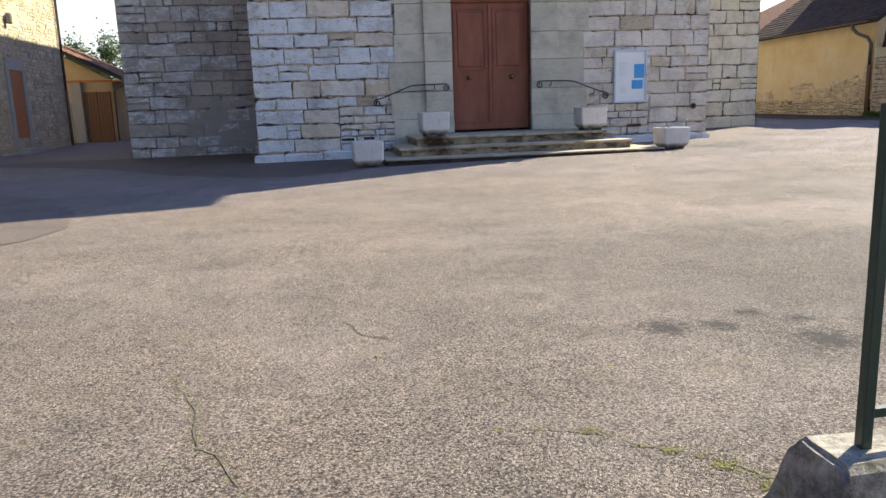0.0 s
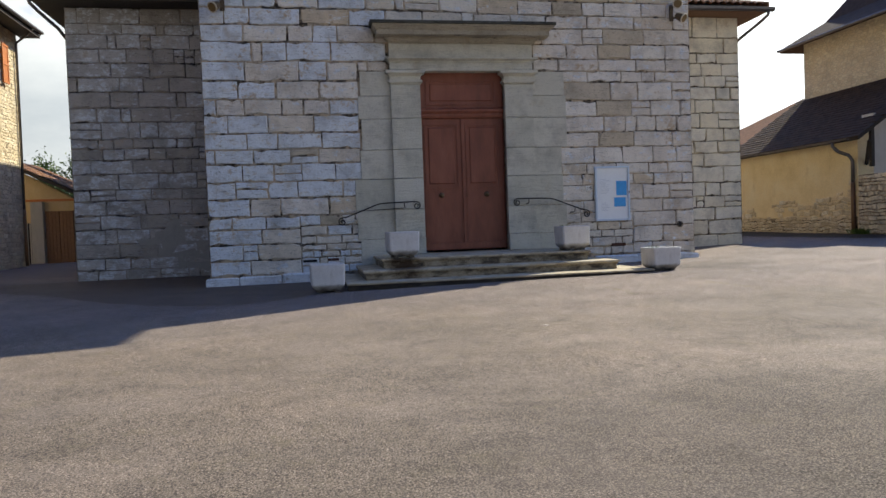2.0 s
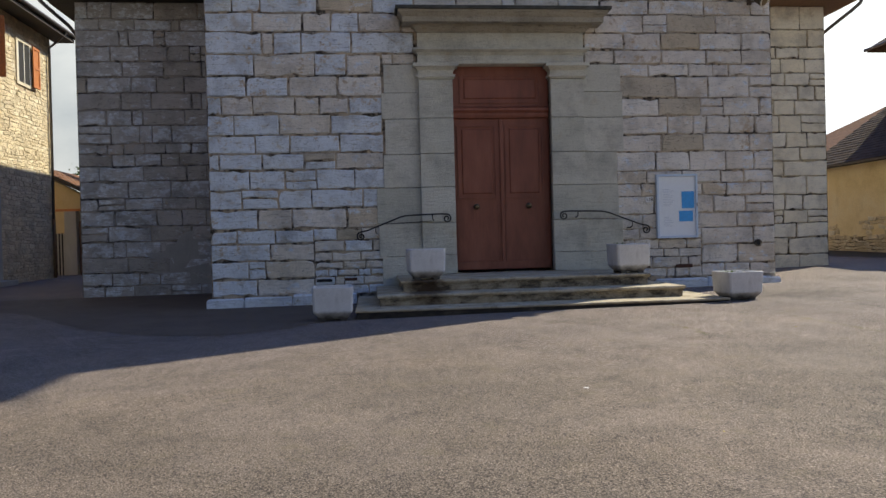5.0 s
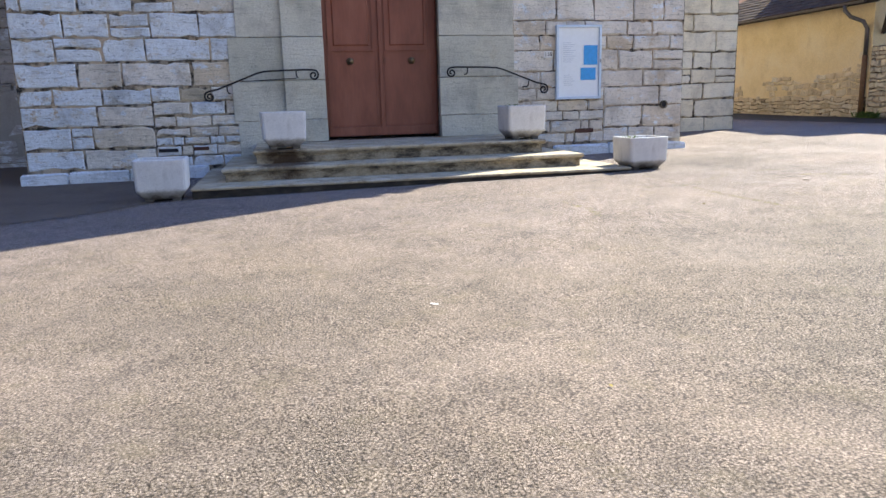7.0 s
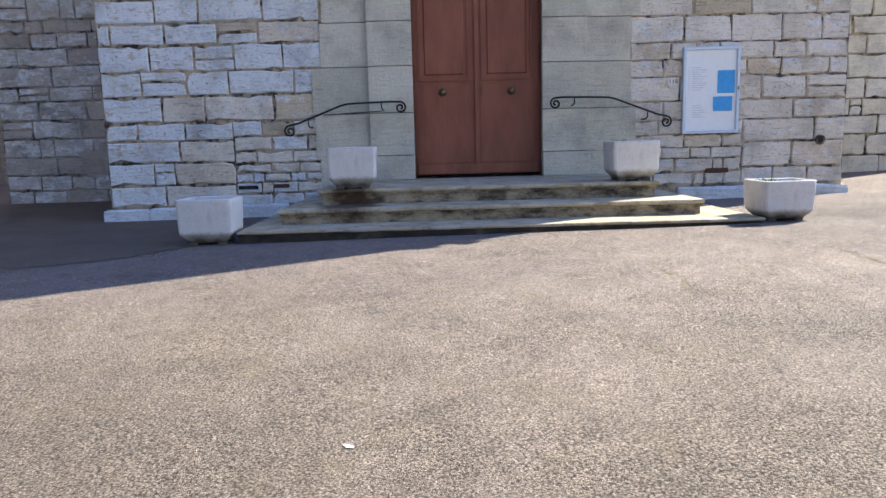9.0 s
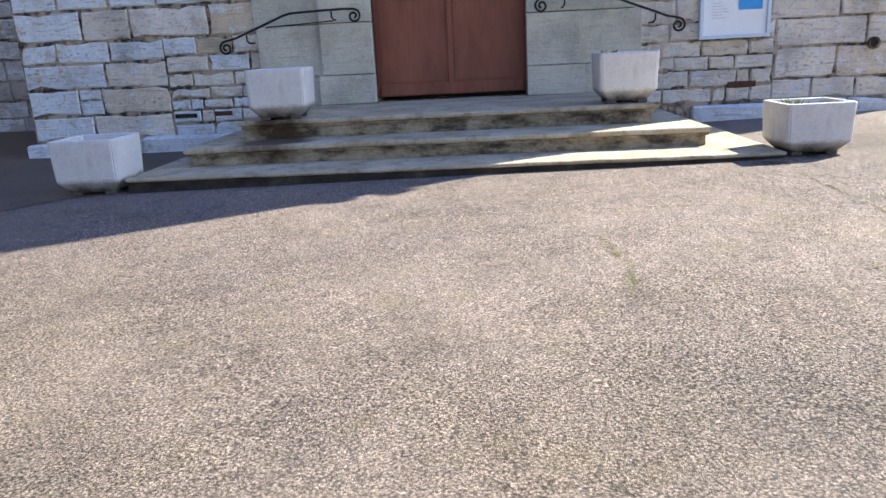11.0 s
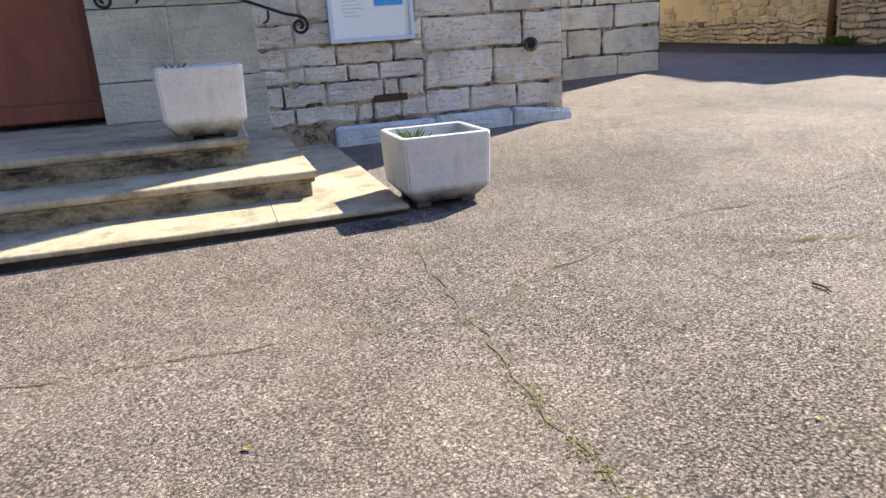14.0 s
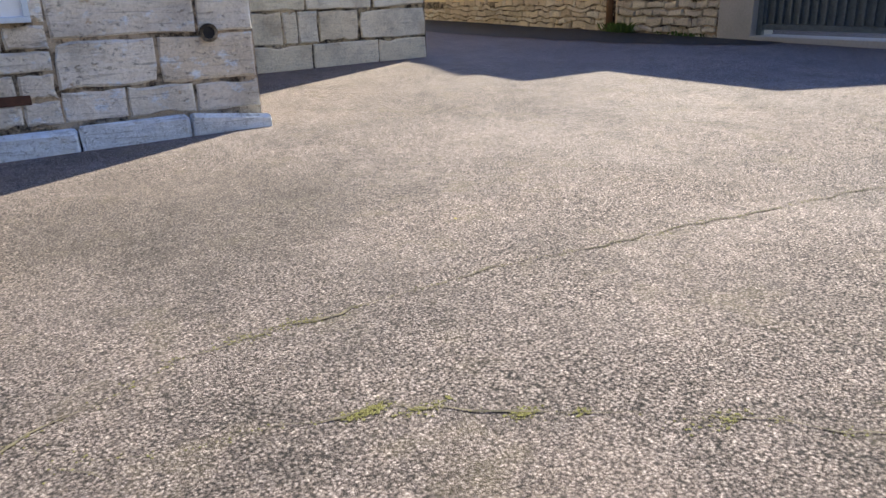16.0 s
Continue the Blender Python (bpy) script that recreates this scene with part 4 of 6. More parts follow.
wall_aisle_left = wall_box("wall_aisle_left", "limestone aisle wall with its shade put into grey stone colours", AX0, FX0 + 0.3, AY, AY + 0.7, -0.3, ATOP, mat=M_MORTAR_DARK)
# right aisle: its reflected light is carried by the stone colour
wall_aisle_right = wall_box("wall_aisle_right", "limestone aisle wall with warm reflected light put into its cream colour", FX1 - 0.3, AX1, AY, AY + 0.7, -0.3, ATOP, mat=M_MORTAR_TAN)
wall_box("wall_aisle_side_left", "limestone side wall of the aisle", AX0, AX0 + 0.7, AY + 0.7, 44, -0.3, ATOP)
wall_box("wall_aisle_side_right", "limestone side wall of the aisle", AX1 - 0.7, AX1, AY + 0.7, 44, -0.3, ATOP)
wall_box("wall_nave_left", "limestone nave wall", FX0, FX0 + 0.7, FY + 0.8, 44, -0.3, FTOP)
wall_box("wall_nave_right", "limestone nave wall", FX1 - 0.7, FX1, FY + 0.8, 44, -0.3, FTOP)
wall_box("wall_back", "limestone end wall of the church", AX0, AX1, 44, 44.7, -0.3, FTOP)

# nave roof: two slopes with deep verges, boarded below
nave_roof = tagged(new("nave_roof"), "dark gabled church roof with deep overhanging timber verge", "roof")
slope = 0.74
EZ = 12.57                                            # top of the eaves
for s in (-1, 1):
    xe = CX - s * 6.38
    zr = EZ + slope * 6.38 * 0.97
    bm = bmesh.new()
    extrude_profile(bm, [(xe, EZ), (CX, zr), (CX, zr - 0.20), (xe, EZ - 0.20)], lambda a, b, q: (a, q, b), FY - 0.62, 44.9)
    part("roof_slope", bm, M_TILE_DARK, nave_roof)
    bm = bmesh.new()
    extrude_profile(bm, [(xe - s * 0.10, EZ - 0.08), (CX, zr - 0.02), (CX, zr - 0.28), (xe - s * 0.02, EZ - 0.30)], lambda a, b, q: (a, q, b), FY - 0.66, FY - 0.615)
    part("bargeboard", bm, M_TIMBER, nave_roof)
    bm = bmesh.new()
    extrude_profile(bm, [(xe, EZ - 0.205), (CX, zr - 0.205), (CX, zr - 0.235), (xe, EZ - 0.235)], lambda a, b, q: (a, q, b), FY - 0.61, 44.8)
    part("soffit_boards", bm, M_TIMBER, nave_roof)
    bm = bmesh.new()
    tube(bm, [(xe - s * 0.07, FY - 0.70, EZ - 0.26), (xe - s * 0.07, FY - 0.2, EZ - 0.25), (xe - s * 0.05, 44.9, EZ - 0.22)], 0.075, 10)
    smooth(part("gutter", bm, M_ZINC, nave_roof))
bm = boxes((FX0 - 0.30, FX1 + 0.30, FY - 0.36, FY - 0.004, FTOP + 0.0, FTOP + 0.31), bevel=0.012)
part("tie_beam", bm, M_TIMBER, nave_roof, "dark timber beam across the foot of the gable")


def pantiles(name, material, parent, origin, along, up, cols, rows, cw, rl, seed):
    """Canal tiles on a slope: overlapping half-round covers, row over row."""
    along, up = Vector(along), Vector(up)
    nrm = along.cross(up).normalized()
    if nrm.z < 0:
        nrm = -nrm
    vs, fs = [], []
    r = random.Random(seed)
    for j in range(rows):
        for i in range(cols):
            o = Vector(origin) + along * (i * cw) + up * (j * rl * 0.86)
            lift = r.uniform(0, 0.012)
            base = len(vs)
            for q, rad in ((0.0, 0.5), (1.0, 0.43)):
                for h in range(6):
                    t = math.pi * h / 5
                    vs.append(tuple(o + up * (q * rl) + along * (cw * (0.5 - rad * math.cos(t))) + nrm * (cw * 0.46 * math.sin(t) + lift + 0.02 * (1 - q))))
            for h in range(5):
                fs.append((base + h, base + h + 1, base + 7 + h, base + 6 + h))
    return tagged(raw(name, vs, fs, material, parent), kind="stuff")


def hip_roof(name, label, x0, x1, y0, mat, outer, wood=M_TIMBER):
    """Lean-to aisle roof with a hip at its outer front corner."""
    roof = tagged(new(name), label, "roof")
    ez = 7.30
    rise = 0.42
    s = -1 if outer == x0 else 1
    inner = x1 if s < 0 else x0
    w = abs(inner - outer)
    top = ez + rise * w
    bm = bmesh.new()
    hipx, hipy = inner, y0 + w
    p = [(outer, y0, ez), (inner, y0, ez), (inner, y0 + w, top), (inner, 44, top), (outer, 44, ez)]
    v = [bm.verts.new(q) for q in p]
    f1 = bm.faces.new((v[0], v[1], v[2]))
    f2 = bm.faces.new((v[0], v[2], v[3], v[4]))
    bmesh.ops.recalc_face_normals(bm, faces=[f1, f2])
    if f1.normal.z < 0:
        bmesh.ops.reverse_faces(bm, faces=[f1, f2])
    bmesh.ops.solidify(bm, geom=[f1, f2], thickness=0.10)
    part("roof_deck", bm, M_TIMBER, roof)
    # cover tiles on the front slope, and along the outer eave
    cw = 0.235
    n_ = int(w / cw)
    ln = math.hypot(1, rise)
    for i in range(n_):
        d = (i + 0.5) * cw
        rows = max(1, int(d * ln / (0.42 * 0.86)))
        x = outer - s * d
        pantiles("tile_row", mat, roof, (x - cw / 2, y0 - 0.05, ez + 0.005), (1, 0, 0), (0, 1 / ln, rise / ln), 1, rows, cw, 0.42, i)
    for j in range(9):
        q = j * 0.42 * 0.86 / ln
        pantiles("side_tile_row", mat, roof, (outer + s * 0.05 - s * q, y0 + 0.15 + q, ez + 0.005 + rise * q), (0, 1, 0), (-s / ln, 0, rise / ln), 50, 1, cw, 0.42, j)
    bm = bmesh.new()
    for i in range(12):
        q = i * 0.36
        c0 = Vector((outer - s * q, y0 + q, ez + rise * q + 0.06))
        c1 = Vector((outer - s * (q + 0.4), y0 + q + 0.4, ez + rise * (q + 0.4) + 0.05))
        tube(bm, [c0, c1], 0.10, 8, 0.08)
    tagged(part("hip_tiles", bm, mat, roof), kind="stuff")
    bm = bmesh.new()
    extrude_profile(bm, [(-0.005, ez - 0.13), (-0.09, ez - 0.13), (-0.13, ez - 0.09), (-0.14, ez - 0.02), (-0.125, ez - 0.02), (-0.115, ez - 0.08), (-0.08, ez - 0.112), (-0.005, ez - 0.112)],
                    lambda a, b, q: (q, y0 + a, b), min(inner, outer - s * -0.14), max(inner, outer + s * 0.14))
    part("gutter", bm, M_ZINC, roof)
    part("fascia", boxes((min(inner, outer), max(inner, outer), y0 + 0.0, y0 + 0.03, ez - 0.14, ez - 0.02)), wood, roof)
    part("soffit", boxes((min(inner, outer + s * -0.02), max(inner, outer - s * 0.02), y0 + 0.035, AY + 0.1, ez - 0.135, ez - 0.11)), wood, roof)
    part("side_soffit", boxes((min(outer, outer - s * 0.7), max(outer, outer - s * 0.7), AY + 0.11, 44, ez - 0.135, ez - 0.11)), wood, roof)
    bm = bmesh.new()
    cxw = outer - s * 0.62
    tube(bm, [(outer - s * 0.02, y0 - 0.06, ez - 0.12), (outer - s * 0.04, y0 - 0.03, ez - 0.24), (outer - s * 0.16, y0 + 0.12, ez - 0.38), (cxw + s * 0.12, AY - 0.05, ez - 0.72), (cxw + s * 0.06, AY + 0.9, ez - 1.0), (cxw + s * 0.06, AY + 0.95, 0.5)], 0.045, 8)
    smooth(part("downpipe", bm, M_ZINC, roof))
    return roof


hip_roof("aisle_roof", "dark clay-tiled lean-to aisle roof with a hipped corner", AX0 - 0.62, FX0, AY - 0.62, M_TILE_DARK, AX0 - 0.62)
hip_roof("aisle_roof", "terracotta-tiled lean-to aisle roof with a hipped corner", FX1, AX1 + 0.62, AY - 0.62, M_TILE_RED, AX1 + 0.62, M_BROWNWOOD)

# ---------------------------------------------------------------- steps
steps = thing("stone_steps", "three worn limestone steps with rounded nosings and grimy risers", "steps")


def step(x0, x1, y0, zt, zb, riser=M_RISER, t=0.055):
    """One step: riser body and overhanging slabs with a rounded nose on three sides."""
    o = 0.045 if t > 0.05 else 0.018
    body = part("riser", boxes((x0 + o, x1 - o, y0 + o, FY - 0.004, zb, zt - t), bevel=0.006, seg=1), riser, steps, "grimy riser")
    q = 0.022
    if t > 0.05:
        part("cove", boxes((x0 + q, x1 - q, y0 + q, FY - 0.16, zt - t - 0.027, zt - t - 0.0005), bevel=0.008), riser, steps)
    u = x0
    while u < x1 - 0.01:
        w_ = rng.uniform(1.2, 2.0)
        if u + w_ > x1 - 0.7:
            w_ = x1 - u
        bm = bmesh.new()
        box(bm, u + 0.002, u + w_ - 0.002, y0, FY - 0.15 if zt < 0.5 else FY - 0.002, zt - t, zt)
        ed = [e for e in bm.edges if all(abs(v.co.y - y0) < 1e-4 for v in e.verts) and abs(e.verts[0].co.x - e.verts[1].co.x) > 0.1]
        for xx in (x0 + 0.002, x1 - 0.002):
            ed += [e for e in bm.edges if all(abs(v.co.x - xx) < 1e-4 for v in e.verts) and abs(e.verts[0].co.y - e.verts[1].co.y) > 0.1]
        bmesh.ops.bevel(bm, geom=list(set(ed)), offset=t * 0.43, segments=4, affect="EDGES", profile=0.5)
        bmesh.ops.subdivide_edges(bm, edges=[e for e in bm.edges if abs(e.verts[0].co.x - e.verts[1].co.x) > 0.3], cuts=11)
        for v in bm.verts:
            if v.co.y < y0 + 0.05:
                v.co += 0.007 * noise.noise_vector(v.co * 5.0) * Vector((0, 1, 0.7))
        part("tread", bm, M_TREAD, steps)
        u += w_


# thin tread here, so more of the shadow-dark riser shows
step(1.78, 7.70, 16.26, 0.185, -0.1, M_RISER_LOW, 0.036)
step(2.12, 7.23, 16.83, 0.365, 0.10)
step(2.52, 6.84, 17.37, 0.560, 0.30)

# ---------------------------------------------------------------- planters
def planter(weeds):
    """Square cast planter: chamfered corners, tapered foot, thick rounded rim, soil inside. Its foot is at the origin."""
    pot = thing("concrete_planter", "white cast-concrete square planter with chamfered foot, holding dry soil" + (" and weeds" if weeds else ""), "planter", "planters by the church steps")

    def ring(bm, h, z, c):
        pts = [(-h + c, -h), (h - c, -h), (h, -h + c), (h, h - c), (h - c, h), (-h + c, h), (-h, h - c), (-h, -h + c)]
        return [bm.verts.new((x, y, z)) for x, y in pts]

    bm = bmesh.new()
    prof = [(0.20, 0.03, 0.02), (0.225, 0.05, 0.02), (0.29, 0.125, 0.022), (0.297, 0.15, 0.024), (0.310, 0.465, 0.026), (0.307, 0.484, 0.026), (0.297, 0.49, 0.024), (0.280, 0.49, 0.022), (0.270, 0.483, 0.02), (0.264, 0.46, 0.02), (0.25, 0.36, 0.02)]
    rs = [ring(bm, *q) for q in prof]
    for a, b in zip(rs, rs[1:]):
        for i in range(8):
            bm.faces.new((a[i], a[(i + 1) % 8], b[(i + 1) % 8], b[i]))
    bm.faces.new(list(reversed(rs[0])))
    bm.faces.new(rs[-1])
    bmesh.ops.recalc_face_normals(bm, faces=list(bm.faces))
    bmesh.ops.bevel(bm, geom=[e for e in bm.edges if abs(e.verts[0].co.z - e.verts[1].co.z) > 0.2], offset=0.010, segments=2, affect="EDGES")
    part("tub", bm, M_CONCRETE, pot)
    for sx in (-1, 1):
        for sy in (-1, 1):
            bm = boxes((sx * 0.16 - 0.05, sx * 0.16 + 0.05, sy * 0.16 - 0.05, sy * 0.16 + 0.05, 0, 0.045), bevel=0.008)
            part("foot", bm, M_CONCRETE, pot)
    bm = bmesh.new()
    bmesh.ops.create_grid(bm, x_segments=10, y_segments=10, size=0.25)
    for v in bm.verts:
        v.co.z = 0.385 + 0.02 * noise.noise(v.co * 9)
    part("soil", bm, M_SOIL, pot)
    if not weeds:
        return pot
    bm = bmesh.new()
    r = random.Random(4)
    for i in range(48):
        x, y = r.gauss(-0.17, 0.03), r.gauss(-0.02, 0.06)
        h, t = r.uniform(0.06, 0.145), r.uniform(0, 6.28)
        dx, dy = math.cos(t), math.sin(t)
        w_ = 0.004
        v = [bm.verts.new(p) for p in ((x - dy * w_, y + dx * w_, 0.38), (x + dy * w_, y - dx * w_, 0.38), (x + dx * h * 0.3 + dy * w_ * .6, y + dy * h * 0.3 - dx * w_ * .6, 0.38 + h * 0.7), (x + dx * h * 0.6, y + dy * h * 0.6, 0.38 + h))]
        bm.faces.new(v)
    tagged(part("weeds", bm, M_GRASS, pot, "small green weeds"), kind="stuff")
    return pot


pot = planter(True)
pot.matrix_basis = pose(7.965, 16.55, gz(8, 16.5) - 0.005, 0, 0, 1) @ Matrix.Diagonal((0.95, 0.95, 0.94, 1))
copy_thing(pot, pose(6.56, 17.70, 0.56, 0, 0, 0) @ Matrix.Diagonal((1.02, 1.02, 1.11, 1)))
bare = planter(False)
bare.matrix_basis = pose(2.96, 17.60, 0.56, 0, 0, 3) @ Matrix.Diagonal((0.99, 0.99, 1.06, 1))
copy_thing(bare, pose(1.44, 16.50, gz(1.4, 16.5) - 0.004, 0, 0, 2))

# ---------------------------------------------------------------- handrails
def spiral(cx, cz, r0, turns, a0, dirn, y):
    return [(cx + r0 * (1 - 0.78 * i / 26) * math.cos(a0 + dirn * 2 * math.pi * turns * i / 26), y, cz + r0 * (1 - 0.78 * i / 26) * math.sin(a0 + dirn * 2 * math.pi * turns * i / 26)) for i in range(27)]


def handrail(mirror):
    rail = thing("handrail", "black wrought-iron handrail with scrolled ends fixed to the wall", "handrail", "handrails beside the church door")
    y = FY - 0.24
    f = (lambda x: x) if not mirror else (lambda x: 2 * (CX + 0.02) - x)
    bm = bmesh.new()
    low = spiral(1.86, 1.33, 0.085, 1.5, math.radians(100), 1, y)
    high = spiral(3.52, 1.64, 0.085, 1.5, math.radians(95), -1, y)
    path = list(reversed(low)) + [(2.00, y, 1.447), (2.12, y, 1.495), (2.40, y, 1.60), (2.62, y, 1.685), (2.72, y, 1.71), (3.0, y, 1.722), (3.4, y, 1.73)] + high
    tube(bm, [(f(a), b, c) for a, b, c in path], 0.0145, 8)
    smooth(part("bar", bm, M_IRON, rail))
    for x, z, yw in ((2.14, 1.48, FY), (3.24, 1.71, FY - 0.12)):
        bm = bmesh.new()
        tube(bm, [(f(x), y, z), (f(x), y, z - 0.07), (f(x + 0.02), y + 0.03, z - 0.10), (f(x + 0.03), yw + 0.004, z - 0.10)], 0.011, 8)
        part("bracket", bm, M_IRON, rail)
    if not mirror:
        bm = bmesh.new()
        tube(bm, [(2.35, FY - 0.06, 1.555), (2.37, FY - 0.075, 1.565), (3.24, FY - 0.145, 1.60)], 0.007, 6)
        part("stay", bm, M_IRON, rail)
    return rail


handrail(False)
handrail(True)

# ---------------------------------------------------------------- notice board, number plate, drain hole, floodlights
board = thing("notice_board", "glazed notice board in a pale blue frame with papers", "notice board")
bx0, bx1, bz0, bz1, by = 7.80, 8.66, 1.14, 2.43, FY - 0.075
part("back_panel", boxes((bx0 + 0.02, bx1 - 0.02, by + 0.02, FY - 0.03, bz0 + 0.02, bz1 - 0.02)), M_PAPER, board)
for q in ((bx0, bx1, bz0, bz0 + 0.045), (bx0, bx1, bz1 - 0.045, bz1), (bx0, bx0 + 0.045, bz0 + 0.045, bz1 - 0.045), (bx1 - 0.045, bx1, bz0 + 0.045, bz1 - 0.045)):
    part("frame_bar", boxes((q[0], q[1], by - 0.012, FY - 0.02, q[2], q[3]), bevel=0.006), M_ALU, board)
for q, m_, l_ in (((8.33, 8.59, 1.74, 2.08), M_BLUE, "bright blue poster"), ((8.27, 8.56, 1.475, 1.69), M_BLUE, "bright blue sheet"), ((7.90, 8.22, 1.70, 2.16), M_PAPER, "white notice")):
    part("paper", boxes((q[0], q[1], by + 0.012, by + 0.018, q[2], q[3])), m_, board, l_)
for i in range(11):
    z = 2.12 - i * 0.033
    part("print_line", boxes((7.93, 7.93 + 0.26 * (0.55 + 0.45 * ((i * 37) % 10) / 10), by + 0.009, by + 0.0115, z, z + 0.010)), M_INK, board)
for i in range(6):
    z = 1.56 - i * 0.035
    part("print_line", boxes((7.95, 7.95 + 0.22 * (0.5 + 0.5 * ((i * 53) % 10) / 10), by + 0.017, by + 0.0195, z, z + 0.010)), M_INK, board)
part("latch", boxes((bx1 - 0.03, bx1 - 0.012, by - 0.02, by - 0.01, 1.78, 1.84), bevel=0.003), M_ZINC, board)

plate = thing("house_number_plate", "white enamel house number plate reading 118", "number plate")
part("plate", boxes((7.58, 7.735, FY - 0.045, FY - 0.034, 1.873, 1.987), bevel=0.004), M_PLATE, plate)
for ch, dx in (("1", -0.046), ("1", 0.0), ("8", 0.046)):
    cu = bpy.data.curves.new("digit", "FONT")
    cu.body, cu.size, cu.extrude, cu.align_x, cu.align_y = ch, 0.098, 0.001, "CENTER", "CENTER"
    tmp = new("digit_text", cu)
    me = bpy.data.meshes.new_from_object(tmp.evaluated_get(bpy.context.evaluated_depsgraph_get()))
    bpy.data.objects.remove(tmp)
    me.transform(pose(7.6575 + dx, FY - 0.0465, 1.93, 90, 0, 0))
    me.materials.clear()
    me.materials.append(M_BLACK)
    dig = new("digit", me)
    dig.parent = plate

drain = thing("wall_drain", "round drain pipe mouth in the wall", "drain")
bm = bmesh.new()
n = 20
ra = [[bm.verts.new((9.95 + r_ * math.cos(2 * math.pi * i / n), y_, 1.0 + r_ * math.sin(2 * math.pi * i / n))) for i in range(n)] for r_, y_ in ((0.075, FY - 0.02), (0.075, FY - 0.05), (0.05, FY - 0.05), (0.046, FY - 0.003))]
for a, b in zip(ra, ra[1:]):
    for i in range(n):
        bm.faces.new((a[i], a[(i + 1) % n], b[(i + 1) % n], b[i]))
part("collar", bm, M_RISER, drain)
bm = bmesh.new()
bmesh.ops.create_circle(bm, cap_ends=True, segments=20, radius=0.05, matrix=pose(9.95, FY - 0.036, 1.0, 90))
part("hollow", bm, M_DARK, drain)


def floodlights(x, z, s):
    lamp = thing("floodlight_pair", "two small beige floodlights on a wall bracket", "floodlight", "floodlights on the church front")
    bm = boxes((x - 0.05, x + 0.05, FY - 0.06, FY - 0.03, z - 0.22, z + 0.16), bevel=0.01)
    part("bracket", bm, M_LAMP, lamp)
    for dx, dz, tilt, yaw in ((0.03, 0.12, 8, 12 * s), (-0.12 * s, -0.17, 30, -35 * s)):
        m = pose(x + dx, FY - 0.24, z + dz, 90 + tilt, 0, yaw)
        bm = bmesh.new()
        bmesh.ops.create_cone(bm, cap_ends=True, segments=18, radius1=0.07, radius2=0.115, depth=0.20, matrix=m)
        body = part("lamp_head", bm, M_LAMP, lamp)
        bm = bmesh.new()
        bmesh.ops.create_cone(bm, cap_ends=True, segments=18, radius1=0.092, radius2=0.092, depth=0.012, matrix=m @ pose(0, 0, 0.115))
        part("lens", bm, M_LENS, body)
        bm = bmesh.new()
        pts = [m @ Vector((0.107 * math.cos(q * math.pi / 10), 0.107 * math.sin(q * math.pi / 10), 0.108)) for q in range(21)]
        tube(bm, pts, 0.015, 6)
        smooth(part("rim", bm, M_CREAMST, body, "pale rim"))
        bm = bmesh.new()
        tube(bm, [(x, FY - 0.05, z + dz * 0.8), (x + dx * 0.7, FY - 0.14, z + dz), (x + dx, FY - 0.22, z + dz)], 0.016, 6)
        part("arm", bm, M_LAMP, lamp)


floodlights(-0.50, 6.16, 1)
floodlights(9.86, 6.08, -1)

# ---------------------------------------------------------------- houses beyond the forecourt, east side
def window_unit(parent, x, y0, y1, z0, z1, sx):
    """An opening in a wall facing sx along x: recess, frame and stone surround."""
    w = part("window", boxes((min(x + sx * 0.02, x - sx * 0.06), max(x + sx * 0.02, x - sx * 0.06), y0, y1, z0, z1)), M_DARK, parent, "dark window opening")
    t = 0.12
    for q in ((y0 - t, y1 + t, z1, z1 + t), (y0 - t, y1 + t, z0 - t, z0), (y0 - t, y0, z0, z1), (y1, y1 + t, z0, z1)):
        part("surround", boxes((min(x, x + sx * 0.05), max(x, x + sx * 0.05), q[0], q[1], q[2], q[3]), bevel=0.01), M_CREAMST, w)
    for q in ((y0, y0 + 0.05), ((y0 + y1) / 2 - 0.025, (y0 + y1) / 2 + 0.025), (y1 - 0.05, y1)):
        part("window_frame", boxes((x + sx * 0.022, x + sx * 0.04, *q, z0, z1)), M_PALE, w)
    return w


BXE = 19.05           # the street wall of the low building
low = thing("ochre_outbuilding", "low ochre-rendered outbuilding with exposed rubble foot and brown tiled roof", "building")
ochre_wall = part("wall", boxes((BXE, BXE + 0.6, 24.45, 37.5, 0.0, 3.75)), M_OCHRE, low, "ochre render flaking off rubble")
part("gable_wall", boxes((BXE + 0.6, 25.6, 24.45, 24.95, 0, 4.4)), M_PALE, low, "pale rendered gable wall")
part("back_wall", boxes((25.0, 25.6, 24.95, 37.5, 0, 4.4)), M_OCHRE, low)
bm = bmesh.new()
ex, rx, ez, rz = BXE - 0.42, 22.4, 3.58, 6.12
extrude_profile(bm, [(ex, ez), (rx, rz), (rx + 3.6, ez + 0.4), (rx + 3.6, ez + 0.28), (rx, rz - 0.14), (ex, ez - 0.12)], lambda a, b, s: (a, s, b), 23.9, 31.6)
roof_low = part("roof", bm, M_TIMBER, low)
bm = bmesh.new()
v = [bm.verts.new(p) for p in ((ex, 31.6, ez), (rx, 31.6, rz), (ex, 37.9, ez), (rx + 3.6, 31.6, ez + 0.4), (rx + 3.6, 37.9, ez))]
bm.faces.new((v[0], v[1], v[2]))
bm.faces.new((v[1], v[4], v[2]))
bm.faces.new((v[1], v[3], v[4]))
part("hip_slope", bm, M_TILE_RED, roof_low)
sl = Vector((rx - ex, 0, rz - ez))
L = sl.length
sl.normalize()


